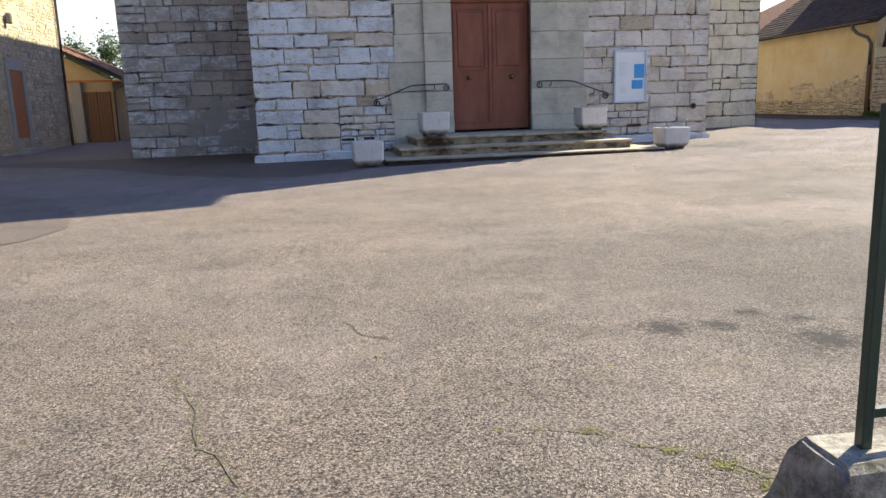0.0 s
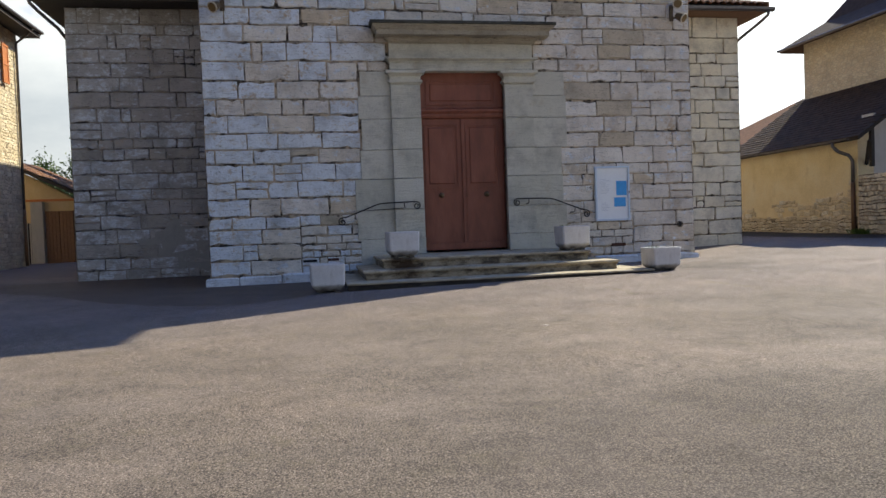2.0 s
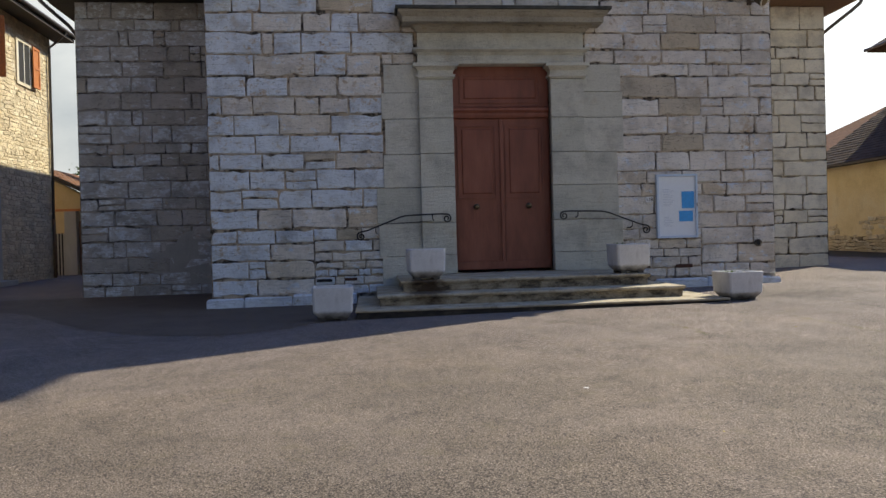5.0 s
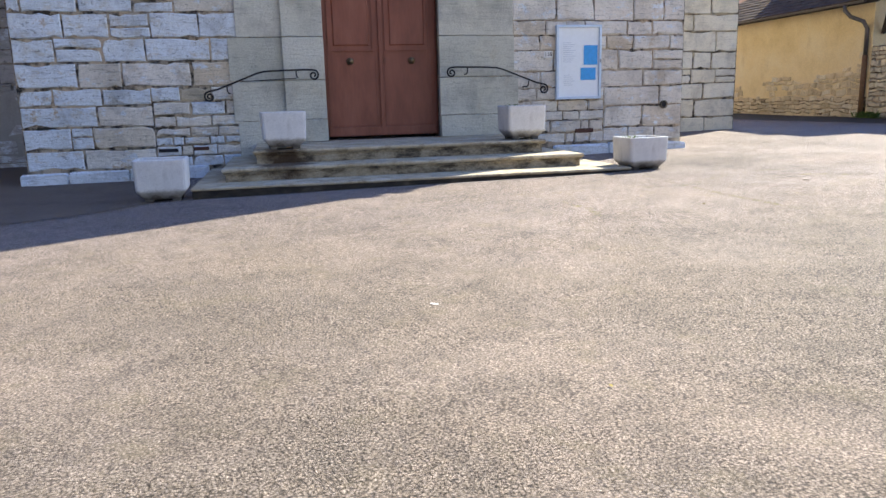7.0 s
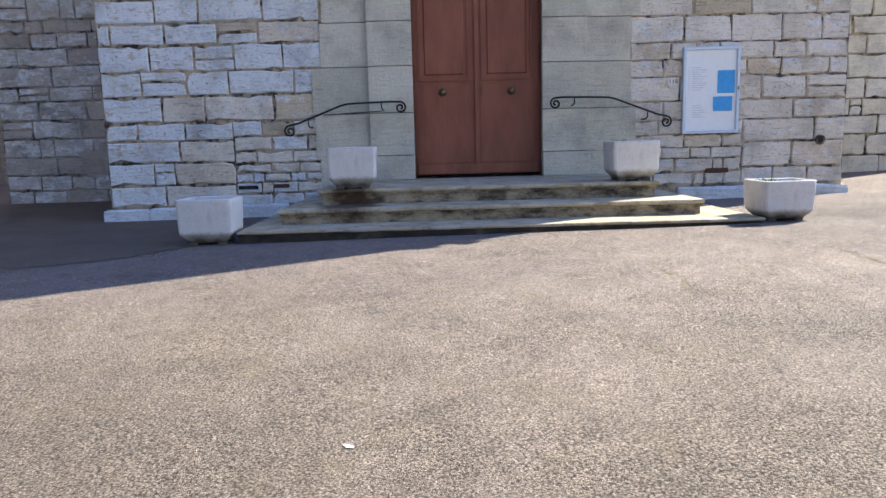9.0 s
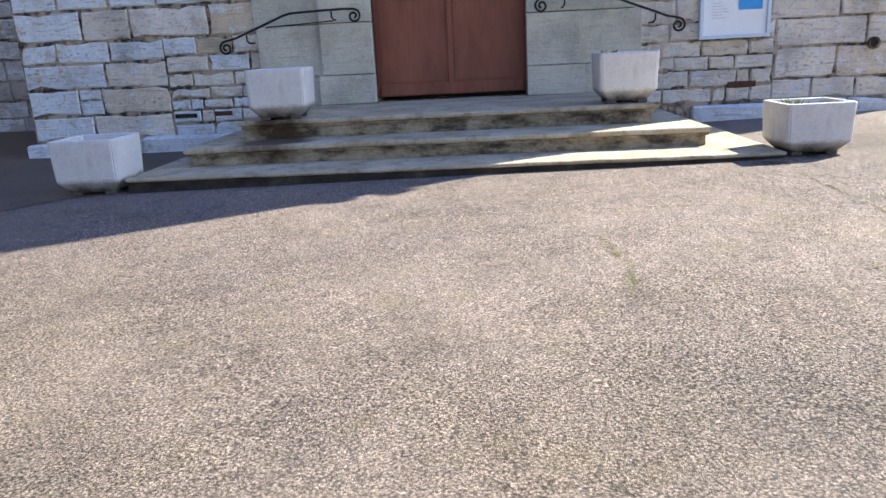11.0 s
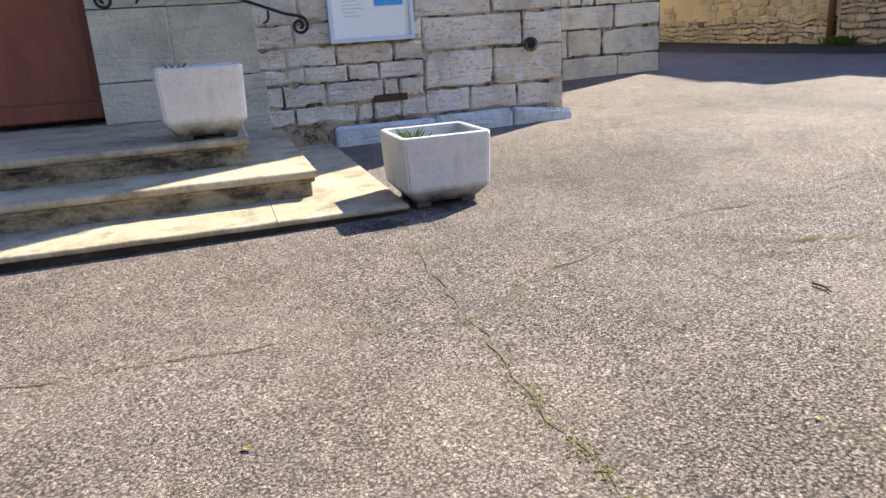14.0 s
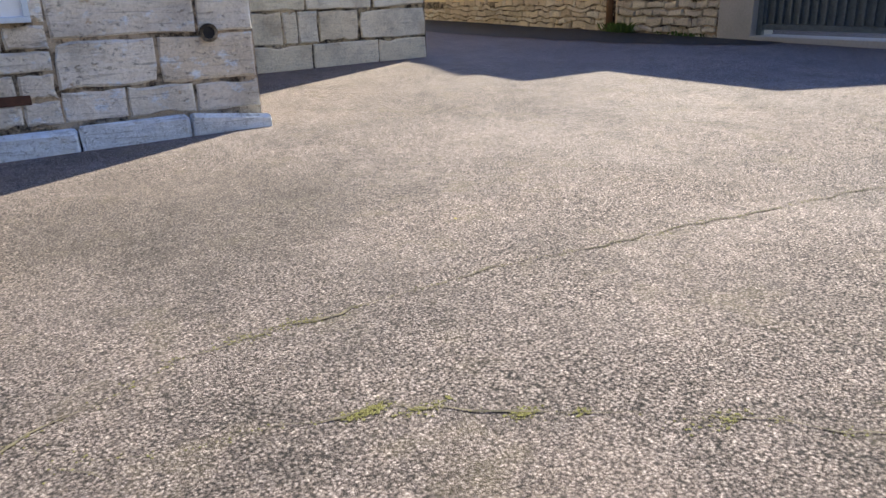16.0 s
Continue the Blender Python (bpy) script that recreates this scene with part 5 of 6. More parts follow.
def flat_tiles(name, mat, parent, o, along, up, width, length, seed, tw=0.24, tl=0.2):
    """Rows of flat tiles lapped up a slope, joined."""
    along, up = Vector(along).normalized(), Vector(up).normalized()
    nrm = along.cross(up)
    if nrm.z < 0:
        nrm = -nrm
    vs, fs = [], []
    r = random.Random(seed)
    for j in range(int(length / tl)):
        for i in range(int(width / tw)):
            p = Vector(o) + along * ((i + 0.5 * (j % 2)) * tw) + up * (j * tl)
            t = 0.022 + r.uniform(0, 0.012)
            b = len(vs)
            for q in (p + nrm * 0.0, p + along * (tw - 0.008), p + along * (tw - 0.008) + nrm * t, p + nrm * t):
                vs.append(tuple(q))
            for q in (p + along * (tw - 0.008) + up * (tl + 0.05) + nrm * 0.006, p + up * (tl + 0.05) + nrm * 0.006):
                vs.append(tuple(q))
            fs += [(b, b + 1, b + 2, b + 3), (b + 3, b + 2, b + 4, b + 5)]
    return tagged(raw(name, vs, fs, mat, parent), kind="stuff")


flat_tiles("roof_tiles", M_TILE_DARK, roof_low, (ex - 0.04, 23.86, ez - 0.01), (0, 1, 0), sl, 7.75, L, 3)
bm = bmesh.new()
gy0, gy1, gx = 24.3, 34, ex - 0.07
extrude_profile(bm, [(0.06 * math.cos(t), 0.06 * math.sin(t)) for t in [math.pi + math.pi * i / 8 for i in range(9)]] + [(0.05, 0.0), (0.045 * math.cos(0), -0.01), (0, -0.045), (-0.045, -0.01)],
                lambda a, b, s: (gx + a, s, ez - 0.03 + b), gy0, gy1)
part("gutter", bm, M_ZINC, low)
bm = bmesh.new()
tube(bm, [(gx, 25.0, ez - 0.08), (gx, 25.0, ez - 0.22), (gx + 0.12, 24.9, ez - 0.40), (BXE - 0.16, 24.66, ez - 0.55), (BXE - 0.07, 24.60, ez - 0.75), (BXE - 0.07, 24.60, 2.1)], 0.055, 10)
smooth(part("downpipe", bm, M_ZINC, low))
bm = bmesh.new()
tube(bm, [(BXE - 0.07, 24.60, 2.12), (BXE - 0.07, 24.60, 0.25)], 0.07, 10)
smooth(part("downpipe_foot", bm, M_RUST, low, "rust-brown cast-iron lower pipe"))
part("roof_brace", boxes((BXE + 0.1, BXE + 0.22, 23.95, 24.07, 2.6, 3.9), bevel=0.01), M_TIMBER, low)
bm = bmesh.new()
tube(bm, [(BXE + 0.3, 24.42, 2.7), (BXE + 0.05, 23.98, 3.45)], 0.06, 4)
part("corner_brace", bm, M_TIMBER, low)

tall = thing("tall_house", "tall buff-rendered house with a steep dark hipped roof", "house")
tx, ty0, ty1 = 22.2, 25.6, 31.2
part("wall", boxes((tx, 31, ty0, ty1, 0, 8.55)), M_BUFF_STONE, tall, "buff rubble masonry")
bm = bmesh.new()
o = 0.7
b_ = [(tx - o, ty0 - o), (31 + o, ty0 - o), (31 + o, ty1 + o), (tx - o, ty1 + o)]
mid_ = [(tx + 0.6, ty0 + 0.6), (30.4, ty0 + 0.6), (30.4, ty1 - 0.6), (tx + 0.6, ty1 - 0.6)]
top_ = [(tx + 3.0, (ty0 + ty1) / 2), (28.0, (ty0 + ty1) / 2)]
vb = [bm.verts.new((x, y, 8.25)) for x, y in b_]
vm = [bm.verts.new((x, y, 9.15)) for x, y in mid_]
vt = [bm.verts.new((x, y, 12.4)) for x, y in top_]
for i in range(4):
    bm.faces.new((vb[i], vb[(i + 1) % 4], vm[(i + 1) % 4], vm[i]))
bm.faces.new((vm[0], vm[1], vt[1], vt[0]))
bm.faces.new((vm[1], vm[2], vt[1]))
bm.faces.new((vm[2], vm[3], vt[0], vt[1]))
bm.faces.new((vm[3], vm[0], vt[0]))
bmesh.ops.recalc_face_normals(bm, faces=list(bm.faces))
bmesh.ops.solidify(bm, geom=list(bm.faces), thickness=0.12)
part("roof", bm, M_TILE_DARK, tall)
bm = bmesh.new()
tube(bm, [(tx - o - 0.03, ty0 - o, 8.22), (tx - o - 0.03, ty1 + o, 8.22)], 0.06, 8)
part("gutter", bm, M_ZINC, tall)

# boundary wall, pillar and gate
yard_wall = tagged(part("wall_yard", boxes((BXE + 0.02, BXE + 0.5, 21.95, 24.44, -0.1, 2.35)), M_MORTAR), "golden rubble boundary wall with weeds at its foot", "wall", kind="structure")
pillar = tagged(part("gate_pillar", boxes((BXE - 0.02, BXE + 0.55, 21.25, 21.94, 0.0, 2.5), bevel=0.02), M_GREYST), "grey stone gate pillar", "pillar")
gate = thing("metal_gate", "blue-grey ribbed sheet-metal driveway gate", "gate")
g0, g1 = 16.6, 21.2
part("sheet", boxes((BXE + 0.20, BXE + 0.215, g0, g1, 0.52, 2.2)), M_GATE, gate)
for z in (0.56, 1.3, 2.1):
    part("rail", boxes((BXE + 0.13, BXE + 0.196, g0, g1, z - 0.04, z + 0.04), bevel=0.005), M_GATE, gate)
for i in range(31):
    y = g0 + 0.07 + i * (g1 - g0 - 0.14) / 30
    part("bar", boxes((BXE + 0.15, BXE + 0.19, y - 0.02, y + 0.02, 0.62, 2.06)), M_GATE, gate)
for y in (g0, 18.9, g1):
    part("stile", boxes((BXE + 0.11, BXE + 0.192, y - 0.05, y + 0.05, 0.40, 2.2), bevel=0.006), M_GATE, gate)
sill_g = tagged(part("gate_threshold", boxes((BXE - 0.05, BXE + 0.5, g0 - 0.2, g1 + 0.04, 0.1, gz(BXE, 20) + 0.09), bevel=0.015), M_GREYST), "pale stone threshold under the gate", "threshold", kind="structure")
tagged(part("gate_pillar", boxes((BXE - 0.02, BXE + 0.55, 15.9, 16.5, 0.0, 2.5), bevel=0.02), M_GREYST), "grey stone gate pillar", "pillar")
wall_box("wall_yard_south", "golden rubble boundary wall", BXE + 0.02, BXE + 0.5, -6.0, 15.88, -0.1, 2.2, mat=M_RUBBLE_FAR)

# unseen house, added so that its shadow falls on the ground before the gate
yard_house = thing("yard_house", "plain unseen buff house behind the gate, added for its shadow", "house")
part("wall", boxes((22.1, 31, 21.95, 24.42, 0, 6.9)), M_BUFF, yard_house)
bm = bmesh.new()
extrude_profile(bm, [(21.4, 6.95), (26.5, 9.2), (31.7, 6.95), (31.7, 6.75), (26.5, 9.0), (21.4, 6.75)], lambda a, b, s: (a, s, b), 21.6, 24.43)
part("roof", bm, M_TILE_DARK, yard_house)

# ---------------------------------------------------------------- houses on the west side
HXW = -10.0
west = thing("stone_house", "tall rubble-stone house with orange shutters and a dark tiled roof", "house")
wy0, wy1, wz = 20.0, 34.4, 9.5
west_wall = part("wall", boxes((HXW - 9, HXW, wy0, wy1, -0.2, wz)), M_MORTAR_BROWN, west, "brown rubble masonry")
bm = bmesh.new()
extrude_profile(bm, [(HXW + 0.75, 9.62), (HXW - 4.5, 12.2), (HXW - 9.75, 9.62), (HXW - 9.75, 9.42), (HXW - 4.5, 12.0), (HXW + 0.75, 9.42)], lambda a, b, s: (a, s, b), wy0 - 0.5, wy1 + 0.55)
part("roof", bm, M_TILE_DARK, west)
part("eaves_soffit", boxes((HXW + 0.0, HXW + 0.72, wy0 - 0.5, wy1 + 0.5, 9.30, 9.415)), M_TIMBER, west)
bm = bmesh.new()
tube(bm, [(HXW + 0.80, wy0 - 0.5, 9.52), (HXW + 0.80, wy1 + 0.55, 9.52)], 0.065, 8)
part("gutter", bm, M_ZINC, west)
bm = bmesh.new()
tube(bm, [(HXW + 0.78, 34.0, 9.45), (HXW + 0.5, 34.05, 9.2), (HXW + 0.10, 34.1, 8.9), (HXW + 0.08, 34.1, 2.4)], 0.05, 8)
smooth(part("downpipe", bm, M_ZINC, west))
bm = bmesh.new()
tube(bm, [(HXW + 0.08, 34.1, 2.42), (HXW + 0.08, 34.1, 0.2)], 0.06, 8)
smooth(part("downpipe_foot", bm, M_RUST, west))
for y0, y1, z0, z1, sh in ((31.75, 32.65, 7.15, 8.55, (1,)), (28.55, 29.5, 6.85, 8.75, (-1, 1)), (24.6, 25.5, 6.85, 8.75, (-1, 1))):
    w = window_unit(west, HXW, y0, y1, z0, z1, 1)
    for s in sh:
        swung = s > 0 and y0 < 31
        m = pose(HXW + 0.10, y1 + 0.03 if s > 0 else y0 - 0.55, 0, 0, 0, -58 if swung else 0)
        bm = bmesh.new()
        box(bm, 0.0, 0.022, 0.0, 0.52, z0 - 0.03, z1 + 0.03, m)
        zm = (z0 + z1) / 2
        for a, b, c_, d in ((0.0, 0.07, z0 - 0.03, z1 + 0.03), (0.45, 0.52, z0 - 0.03, z1 + 0.03), (0.072, 0.448, z0 - 0.03, z0 + 0.06), (0.072, 0.448, zm - 0.05, zm + 0.05), (0.072, 0.448, z1 - 0.06, z1 + 0.03)):
            box(bm, 0.0225, 0.042, a, b, c_, d, m)
        part("shutter", bm, M_SHUTTER, w, "orange painted wooden shutter")
dw = part("front_door", boxes((HXW - 0.05, HXW + 0.03, 28.9, 29.95, 0.65, 2.95)), M_DARKDOOR, west, "rust-red wooden house door")
for q in ((28.65, 30.2, 2.955, 3.35), (28.65, 28.895, 0.3, 2.95), (29.955, 30.2, 0.3, 2.95)):
    part("door_surround", boxes((HXW, HXW + 0.07, *q), bevel=0.01), M_GREYST, dw)
part("doorstep", boxes((HXW + 0.075, HXW + 0.5, 28.6, 30.3, 0.02, 0.30), bevel=0.02), M_GREYST, dw)
part("lantern", boxes((HXW + 0.05, HXW + 0.2, 29.2, 29.4, 4.5, 4.85), bevel=0.03), M_ZINC, west)

annex = thing("small_annex", "small cream-rendered annex with brown plank doors and tiled roof", "annex")
part("wall", boxes((-13.5, -9.05, 37.6, 41.5, -0.1, 2.95), bevel=0.01), M_YELLOW, annex, "cream render")
bm = bmesh.new()
extrude_profile(bm, [(-8.45, 3.05), (-12.2, 4.9), (-12.2, 4.75), (-8.45, 2.9)], lambda a, b, s: (a, s, b), 36.9, 42)
ra_ = part("roof", bm, M_TIMBER, annex)
d_ = Vector((-3.75, 0, 1.85))
flat_tiles("roof_tiles", M_TILE_RED, ra_, (-8.42, 36.85, 3.06), (0, 1, 0), d_, 5.2, d_.length, 9)
bm = bmesh.new()
extrude_profile(bm, [(-9.05, 2.95), (-13.5, 2.95), (-12.2, 4.7)], lambda a, b, s: (a, s, b), 37.6, 38)
part("gable", bm, M_YELLOW, annex)
part("verge_board", boxes((-12.2, -8.5, 36.86, 36.9, 2.85, 2.95)), M_SHUTTER, annex)
part("corner_pier", boxes((-10.85, -10.35, 37.3, 37.595, 0, 2.95), bevel=0.02), M_GREYST, annex)
for i in range(2):
    x0 = -10.32 + i * 0.58
    dl = part("plank_door", boxes((x0, x0 + 0.56, 37.52, 37.596, 0.1, 2.45)), M_BROWNWOOD, annex)
    for j in range(4):
        part("plank", boxes((x0 + j * 0.14 + 0.004, x0 + (j + 1) * 0.14 - 0.004, 37.49, 37.518, 0.12, 2.43), bevel=0.004, seg=1), M_BROWNWOOD, dl)
part("grille_door", boxes((-11.9, -10.9, 37.54, 37.596, 0.1, 1.95)), M_DARK, annex)
for j in range(8):
    part("grille_bar", boxes((-11.86 + j * 0.125, -11.81 + j * 0.125, 37.50, 37.538, 0.1, 1.95)), M_GREYST, annex)
bm = bmesh.new()
tube(bm, [(-8.42, 36.9, 2.95), (-8.42, 42, 2.95)], 0.06, 8)
part("gutter", bm, M_ZINC, annex)
bm = bmesh.new()
tube(bm, [(-8.42, 37.0, 2.9), (-8.45, 37.1, 2.7), (-8.95, 37.4, 2.5), (-9.0, 37.5, 0.2)], 0.04, 8)
smooth(part("downpipe", bm, M_ZINC, annex))
back_wall = tagged(part("wall_garden", boxes((-9.0, AX0 + 2, 43.0, 43.4, -0.1, 2.35)), M_RUBBLE_FAR), "grey rubble garden wall", "wall", kind="structure")


def tree(x, y, h, cr, seed, low_=0.3):
    """Tapered trunk with limbs and a crown of many small leaf clusters."""
    t = thing("tree", "broadleaf tree with a loose green crown", "tree", "trees behind the houses")
    r = random.Random(seed)
    bm = bmesh.new()
    z0 = gz(x, y) - 0.1
    tube(bm, [(x, y, z0), (x + 0.1, y, z0 + h * 0.3), (x - 0.05, y + 0.1, z0 + h * 0.65)], 0.16, 8, 0.06)
    ends = []
    for i in range(9):
        a, zz = r.uniform(0, 6.28), z0 + h * r.uniform(low_, 0.62)
        e = Vector((x + cr * 0.7 * math.cos(a), y + cr * 0.7 * math.sin(a), zz + h * r.uniform(0.12, 0.33)))
        tube(bm, [(x, y, zz), (Vector((x, y, zz)) + e) / 2 + Vector((0, 0, 0.2)), e], 0.05, 6, 0.015)
        ends.append(e)
    part("trunk", bm, M_BARK, t)
    vs, fs = [], []
    for i in range(5200):
        e = r.choice(ends)
        p = e + Vector((r.gauss(0, cr * 0.24), r.gauss(0, cr * 0.24), r.gauss(0, h * 0.08)))
        u = Vector((r.gauss(0, 1), r.gauss(0, 1), r.gauss(0, 1))).normalized() * r.uniform(0.06, 0.12)
        w_ = u.cross(Vector((r.gauss(0, 1), r.gauss(0, 1), r.gauss(0, 1)))).normalized() * 0.05
        b = len(vs)
        vs += [tuple(p - u), tuple(p + w_), tuple(p + u), tuple(p - w_)]
        fs.append((b, b + 1, b + 2, b + 3))
    tagged(raw("crown", vs, fs, M_LEAF, t), kind="stuff")
    return t


tree(-12.6, 47.5, 6.1, 1.45, 1)
tree(-9.8, 46.5, 4.2, 1.6, 2, 0.15)
tree(-7.8, 46.0, 4.0, 1.6, 3, 0.15)

# ---------------------------------------------------------------- fence corner at the start of the walk
kerb = tagged(new("fence_kerb"), "mossy battered stone kerb carrying a fence", "kerb", kind="structure")
for i, (a, b) in enumerate(((1.91, 2.62), (2.63, 3.9), (3.91, 5.3))):
    bm = bmesh.new()
    e = 0.07 if i == 0 else 0.0
    prof = [(3.06, -0.05), (3.06, 0.04), (3.12, 0.09), (3.155, 0.25), (3.175, 0.27), (3.33, 0.27), (3.35, 0.25), (3.385, 0.09), (3.42, 0.04), (3.42, -0.05)]
    extrude_profile(bm, prof, lambda p, q, s: (s - (e * (1 - max(0, q) / 0.27) if s < a + 0.01 else 0), p, q), a, b)
    bmesh.ops.bevel(bm, geom=[q for q in bm.edges if abs(q.verts[0].co.x - q.verts[1].co.x) < 0.02 and q.verts[0].co.z > 0.2 and q.verts[1].co.z > 0.2], offset=0.012, segments=2, affect="EDGES")
    bmesh.ops.subdivide_edges(bm, edges=[q for q in bm.edges if q.calc_length() > 0.05], cuts=4, use_grid_fill=True)
    for v in bm.verts:
        v.co += 0.007 * noise.noise_vector(v.co * 9.0) + 0.004 * noise.noise_vector(v.co * 31.0)
    part("kerb_block", bm, M_KERB, kerb)
fence = thing("iron_fence", "dark green painted iron fence with scrollwork on a stone kerb", "fence")
for x in (2.032, 3.5, 5.0):
    part("post", boxes((x - 0.02, x + 0.009, 3.235, 3.265, 0.25, 1.12), bevel=0.003), M_GREEN, fence)
for z in (0.36, 1.05):
    part("rail", boxes((2.044, 4.979, 3.24, 3.26, z - 0.012, z + 0.012)), M_GREEN, fence)
for i in range(10):
    x = 2.185 + i * 0.28
    for a0, cz in ((-90, 0.47), (90, 0.94)):
        bm = bmesh.new()
        pts = [(x + 0.10 * (1 - 0.7 * j / 20) * math.cos(math.radians(a0) + 2 * math.pi * 1.25 * j / 20), 3.25, cz + 0.10 * (1 - 0.7 * j / 20) * math.sin(math.radians(a0) + 2 * math.pi * 1.25 * j / 20)) for j in range(21)]
        tube(bm, pts, 0.009, 6)
        smooth(part("scroll", bm, M_GREEN, fence))
    part("bar", boxes((x + 0.135, x + 0.149, 3.243, 3.257, 0.372, 1.038)), M_GREEN, fence)

# ---------------------------------------------------------------- cracks, moss, twig, old road surface
def refine(pts, r, step=0.08, wob=0.024):
    out = []
    for a, b in zip(pts, pts[1:]):
        a, b = Vector(a), Vector(b)
        n_ = max(1, int((b - a).length / step))
        for i in range(n_):
            p = a.lerp(b, i / n_)
            out.append(p + Vector((r.uniform(-wob, wob), r.uniform(-wob, wob))))
    out.append(Vector(pts[-1]))
    return out


def gnd(x, y):
    """The ground sheet as meshed."""
    i, j = math.floor(x * 2) / 2, math.floor(y * 2) / 2
    f = lambda a, b: gz(a, b) + 0.012 * noise.noise((a * 0.5, b * 0.5, 0.3))
    u, v = (x - i) * 2, (y - j) * 2
    return (f(i, j) * (1 - u) + f(i + 0.5, j) * u) * (1 - v) + (f(i, j + 0.5) * (1 - u) + f(i + 0.5, j + 0.5) * u) * v


def crack(pts, width, moss, seed, clumps=()):
    """A ragged crack in the asphalt, with tufts of moss growing in it."""
    r = random.Random(seed)
    line = refine(pts, r)
    thing_ = thing("ground_crack", "ragged dark crack in the asphalt with tufts of moss", "crack", "cracks in the forecourt")
    vs, fs = [], []
    for i, p in enumerate(line):
        d = (line[min(i + 1, len(line) - 1)] - line[max(i - 1, 0)]).normalized()
        n_ = Vector((-d.y, d.x)) * width * (0.68 if noise.noise((i * 0.21, seed * 3.7, 0)) > -0.12 else 0.22) * (0.2 + 0.8 * r.random() ** 1.3) * (0.3 if i in (0, len(line) - 1) else 1)
        for q in (p + n_, p - n_):
            vs.append((q.x, q.y, gnd(q.x, q.y) + 0.004))
        if i:
            fs.append((2 * i - 2, 2 * i - 1, 2 * i + 1, 2 * i))
    raw("fissure", vs, fs, M_CRACK, thing_)
    if not moss:
        return
    vs, fs = [], []
    for cx_, cy_, sx_, sy_, n_ in clumps:
        for _ in range(n_):
            x, y = r.gauss(cx_, sx_), r.gauss(cy_, sy_)
            s, a0, b = r.uniform(0.002, 0.008), r.uniform(0, 6.28), len(vs)
            z = gnd(x, y) + 0.003
            vs += [(x + s * math.cos(a0 + q * 2.094), y + s * math.sin(a0 + q * 2.094), z) for q in range(3)] + [(x, y, z + r.uniform(0.0005, 0.002))]
            fs += [(b, b + 1, b + 3), (b + 1, b + 2, b + 3), (b + 2, b, b + 3)]
    for _ in range(int(moss * len(line) * 38)):
        t = r.random() ** 1.0
        c_ = 0.5 + 0.5 * noise.noise((t * 7.0, seed, 0))
        if r.random() > c_ * c_ * 1.6:
            continue
        p = line[min(len(line) - 1, int(t * len(line)))]
        x, y = p.x + r.gauss(0, 0.02), p.y + r.gauss(0, 0.014)
        s, h = r.uniform(0.002, 0.007), r.uniform(0.0004, 0.0015)
        z = gnd(x, y) + 0.003
        b = len(vs)
        a0 = r.uniform(0, 6.28)
        vs += [(x + s * math.cos(a0 + q * 2.094), y + s * math.sin(a0 + q * 2.094), z) for q in range(3)] + [(x, y, z + h)]
        fs += [(b, b + 1, b + 3), (b + 1, b + 2, b + 3), (b + 2, b, b + 3)]
    if vs:
        tagged(raw("moss", vs, fs, M_MOSS, thing_), "yellow-green moss tufts", kind="stuff")


crack([(0.56, 6.50), (0.61, 6.25), (0.72, 5.83), (0.78, 5.54), (0.86, 5.37), (1.02, 5.2)], 0.012, 0.1, 1)
crack([(0.02, 5.05), (-0.01, 4.89), (0.15, 4.56), (0.15, 4.36), (0.29, 4.14), (0.36, 3.95), (0.43, 3.82)], 0.005, 1.4, 2)
crack([(1.29, 4.11), (1.43, 4.08), (1.58, 4.04), (1.67, 3.96), (1.79, 3.84), (1.94, 3.72), (2.02, 3.55)], 0.006, 1.6, 3, ((1.60, 4.03, 0.02, 0.012, 70), (1.80, 3.83, 0.02, 0.015, 90), (1.93, 3.70, 0.03, 0.025, 160), (2.0, 3.55, 0.03, 0.04, 200)))
crack([(7.52, 15.63), (7.49, 14.98), (7.47, 14.61)], 0.011, 0.4, 4, ((7.52, 15.55, 0.03, 0.05, 50),))
crack([(4.2, 14.75), (5.69, 14.66), (6.52, 14.63), (6.9, 14.56), (7.17, 14.57), (7.45, 14.47)], 0.008, 0.7, 5)
crack([(7.45, 14.47), (7.49, 14.32), (7.44, 13.88), (7.44, 13.6), (7.45, 13.43), (7.46, 13.28), (7.5, 12.6)], 0.009, 1.8, 6, ((7.44, 13.85, 0.03, 0.06, 90), (7.46, 13.5, 0.02, 0.10, 110), (7.48, 13.2, 0.02, 0.08, 90)))
crack([(7.45, 14.47), (8.0, 14.85), (8.82, 15.26), (9.2, 15.28), (9.61, 15.31), (10.07, 15.33), (10.57, 15.29), (11.4, 15.22), (12.44, 15.1), (14.0, 14.9)], 0.011, 0.45, 7, ((9.22, 15.30, 0.06, 0.02, 80), (9.05, 15.27, 0.05, 0.02, 50), (11.2, 15.25, 0.2, 0.03, 60)))
crack([(8.5, 14.8), (9.16, 14.65), (9.27, 14.64), (9.4, 14.52), (9.65, 14.33), (9.89, 14.16), (10.12, 13.98), (10.19, 13.87), (10.9, 13.4)], 0.009, 0.5, 8, ((9.20, 14.63, 0.035, 0.012, 260), (9.57, 14.38, 0.03, 0.015, 110), (9.70, 14.30, 0.02, 0.012, 50), (9.35, 14.56, 0.05, 0.012, 60), (10.0, 14.07, 0.05, 0.02, 60)))
crack([(10.5, 19.9), (10.95, 19.95), (11.38, 19.55), (12.02, 18.5), (12.82, 17.54), (13.23, 16.74), (13.8, 15.9), (14.6, 14.9)], 0.013, 0.2, 9)
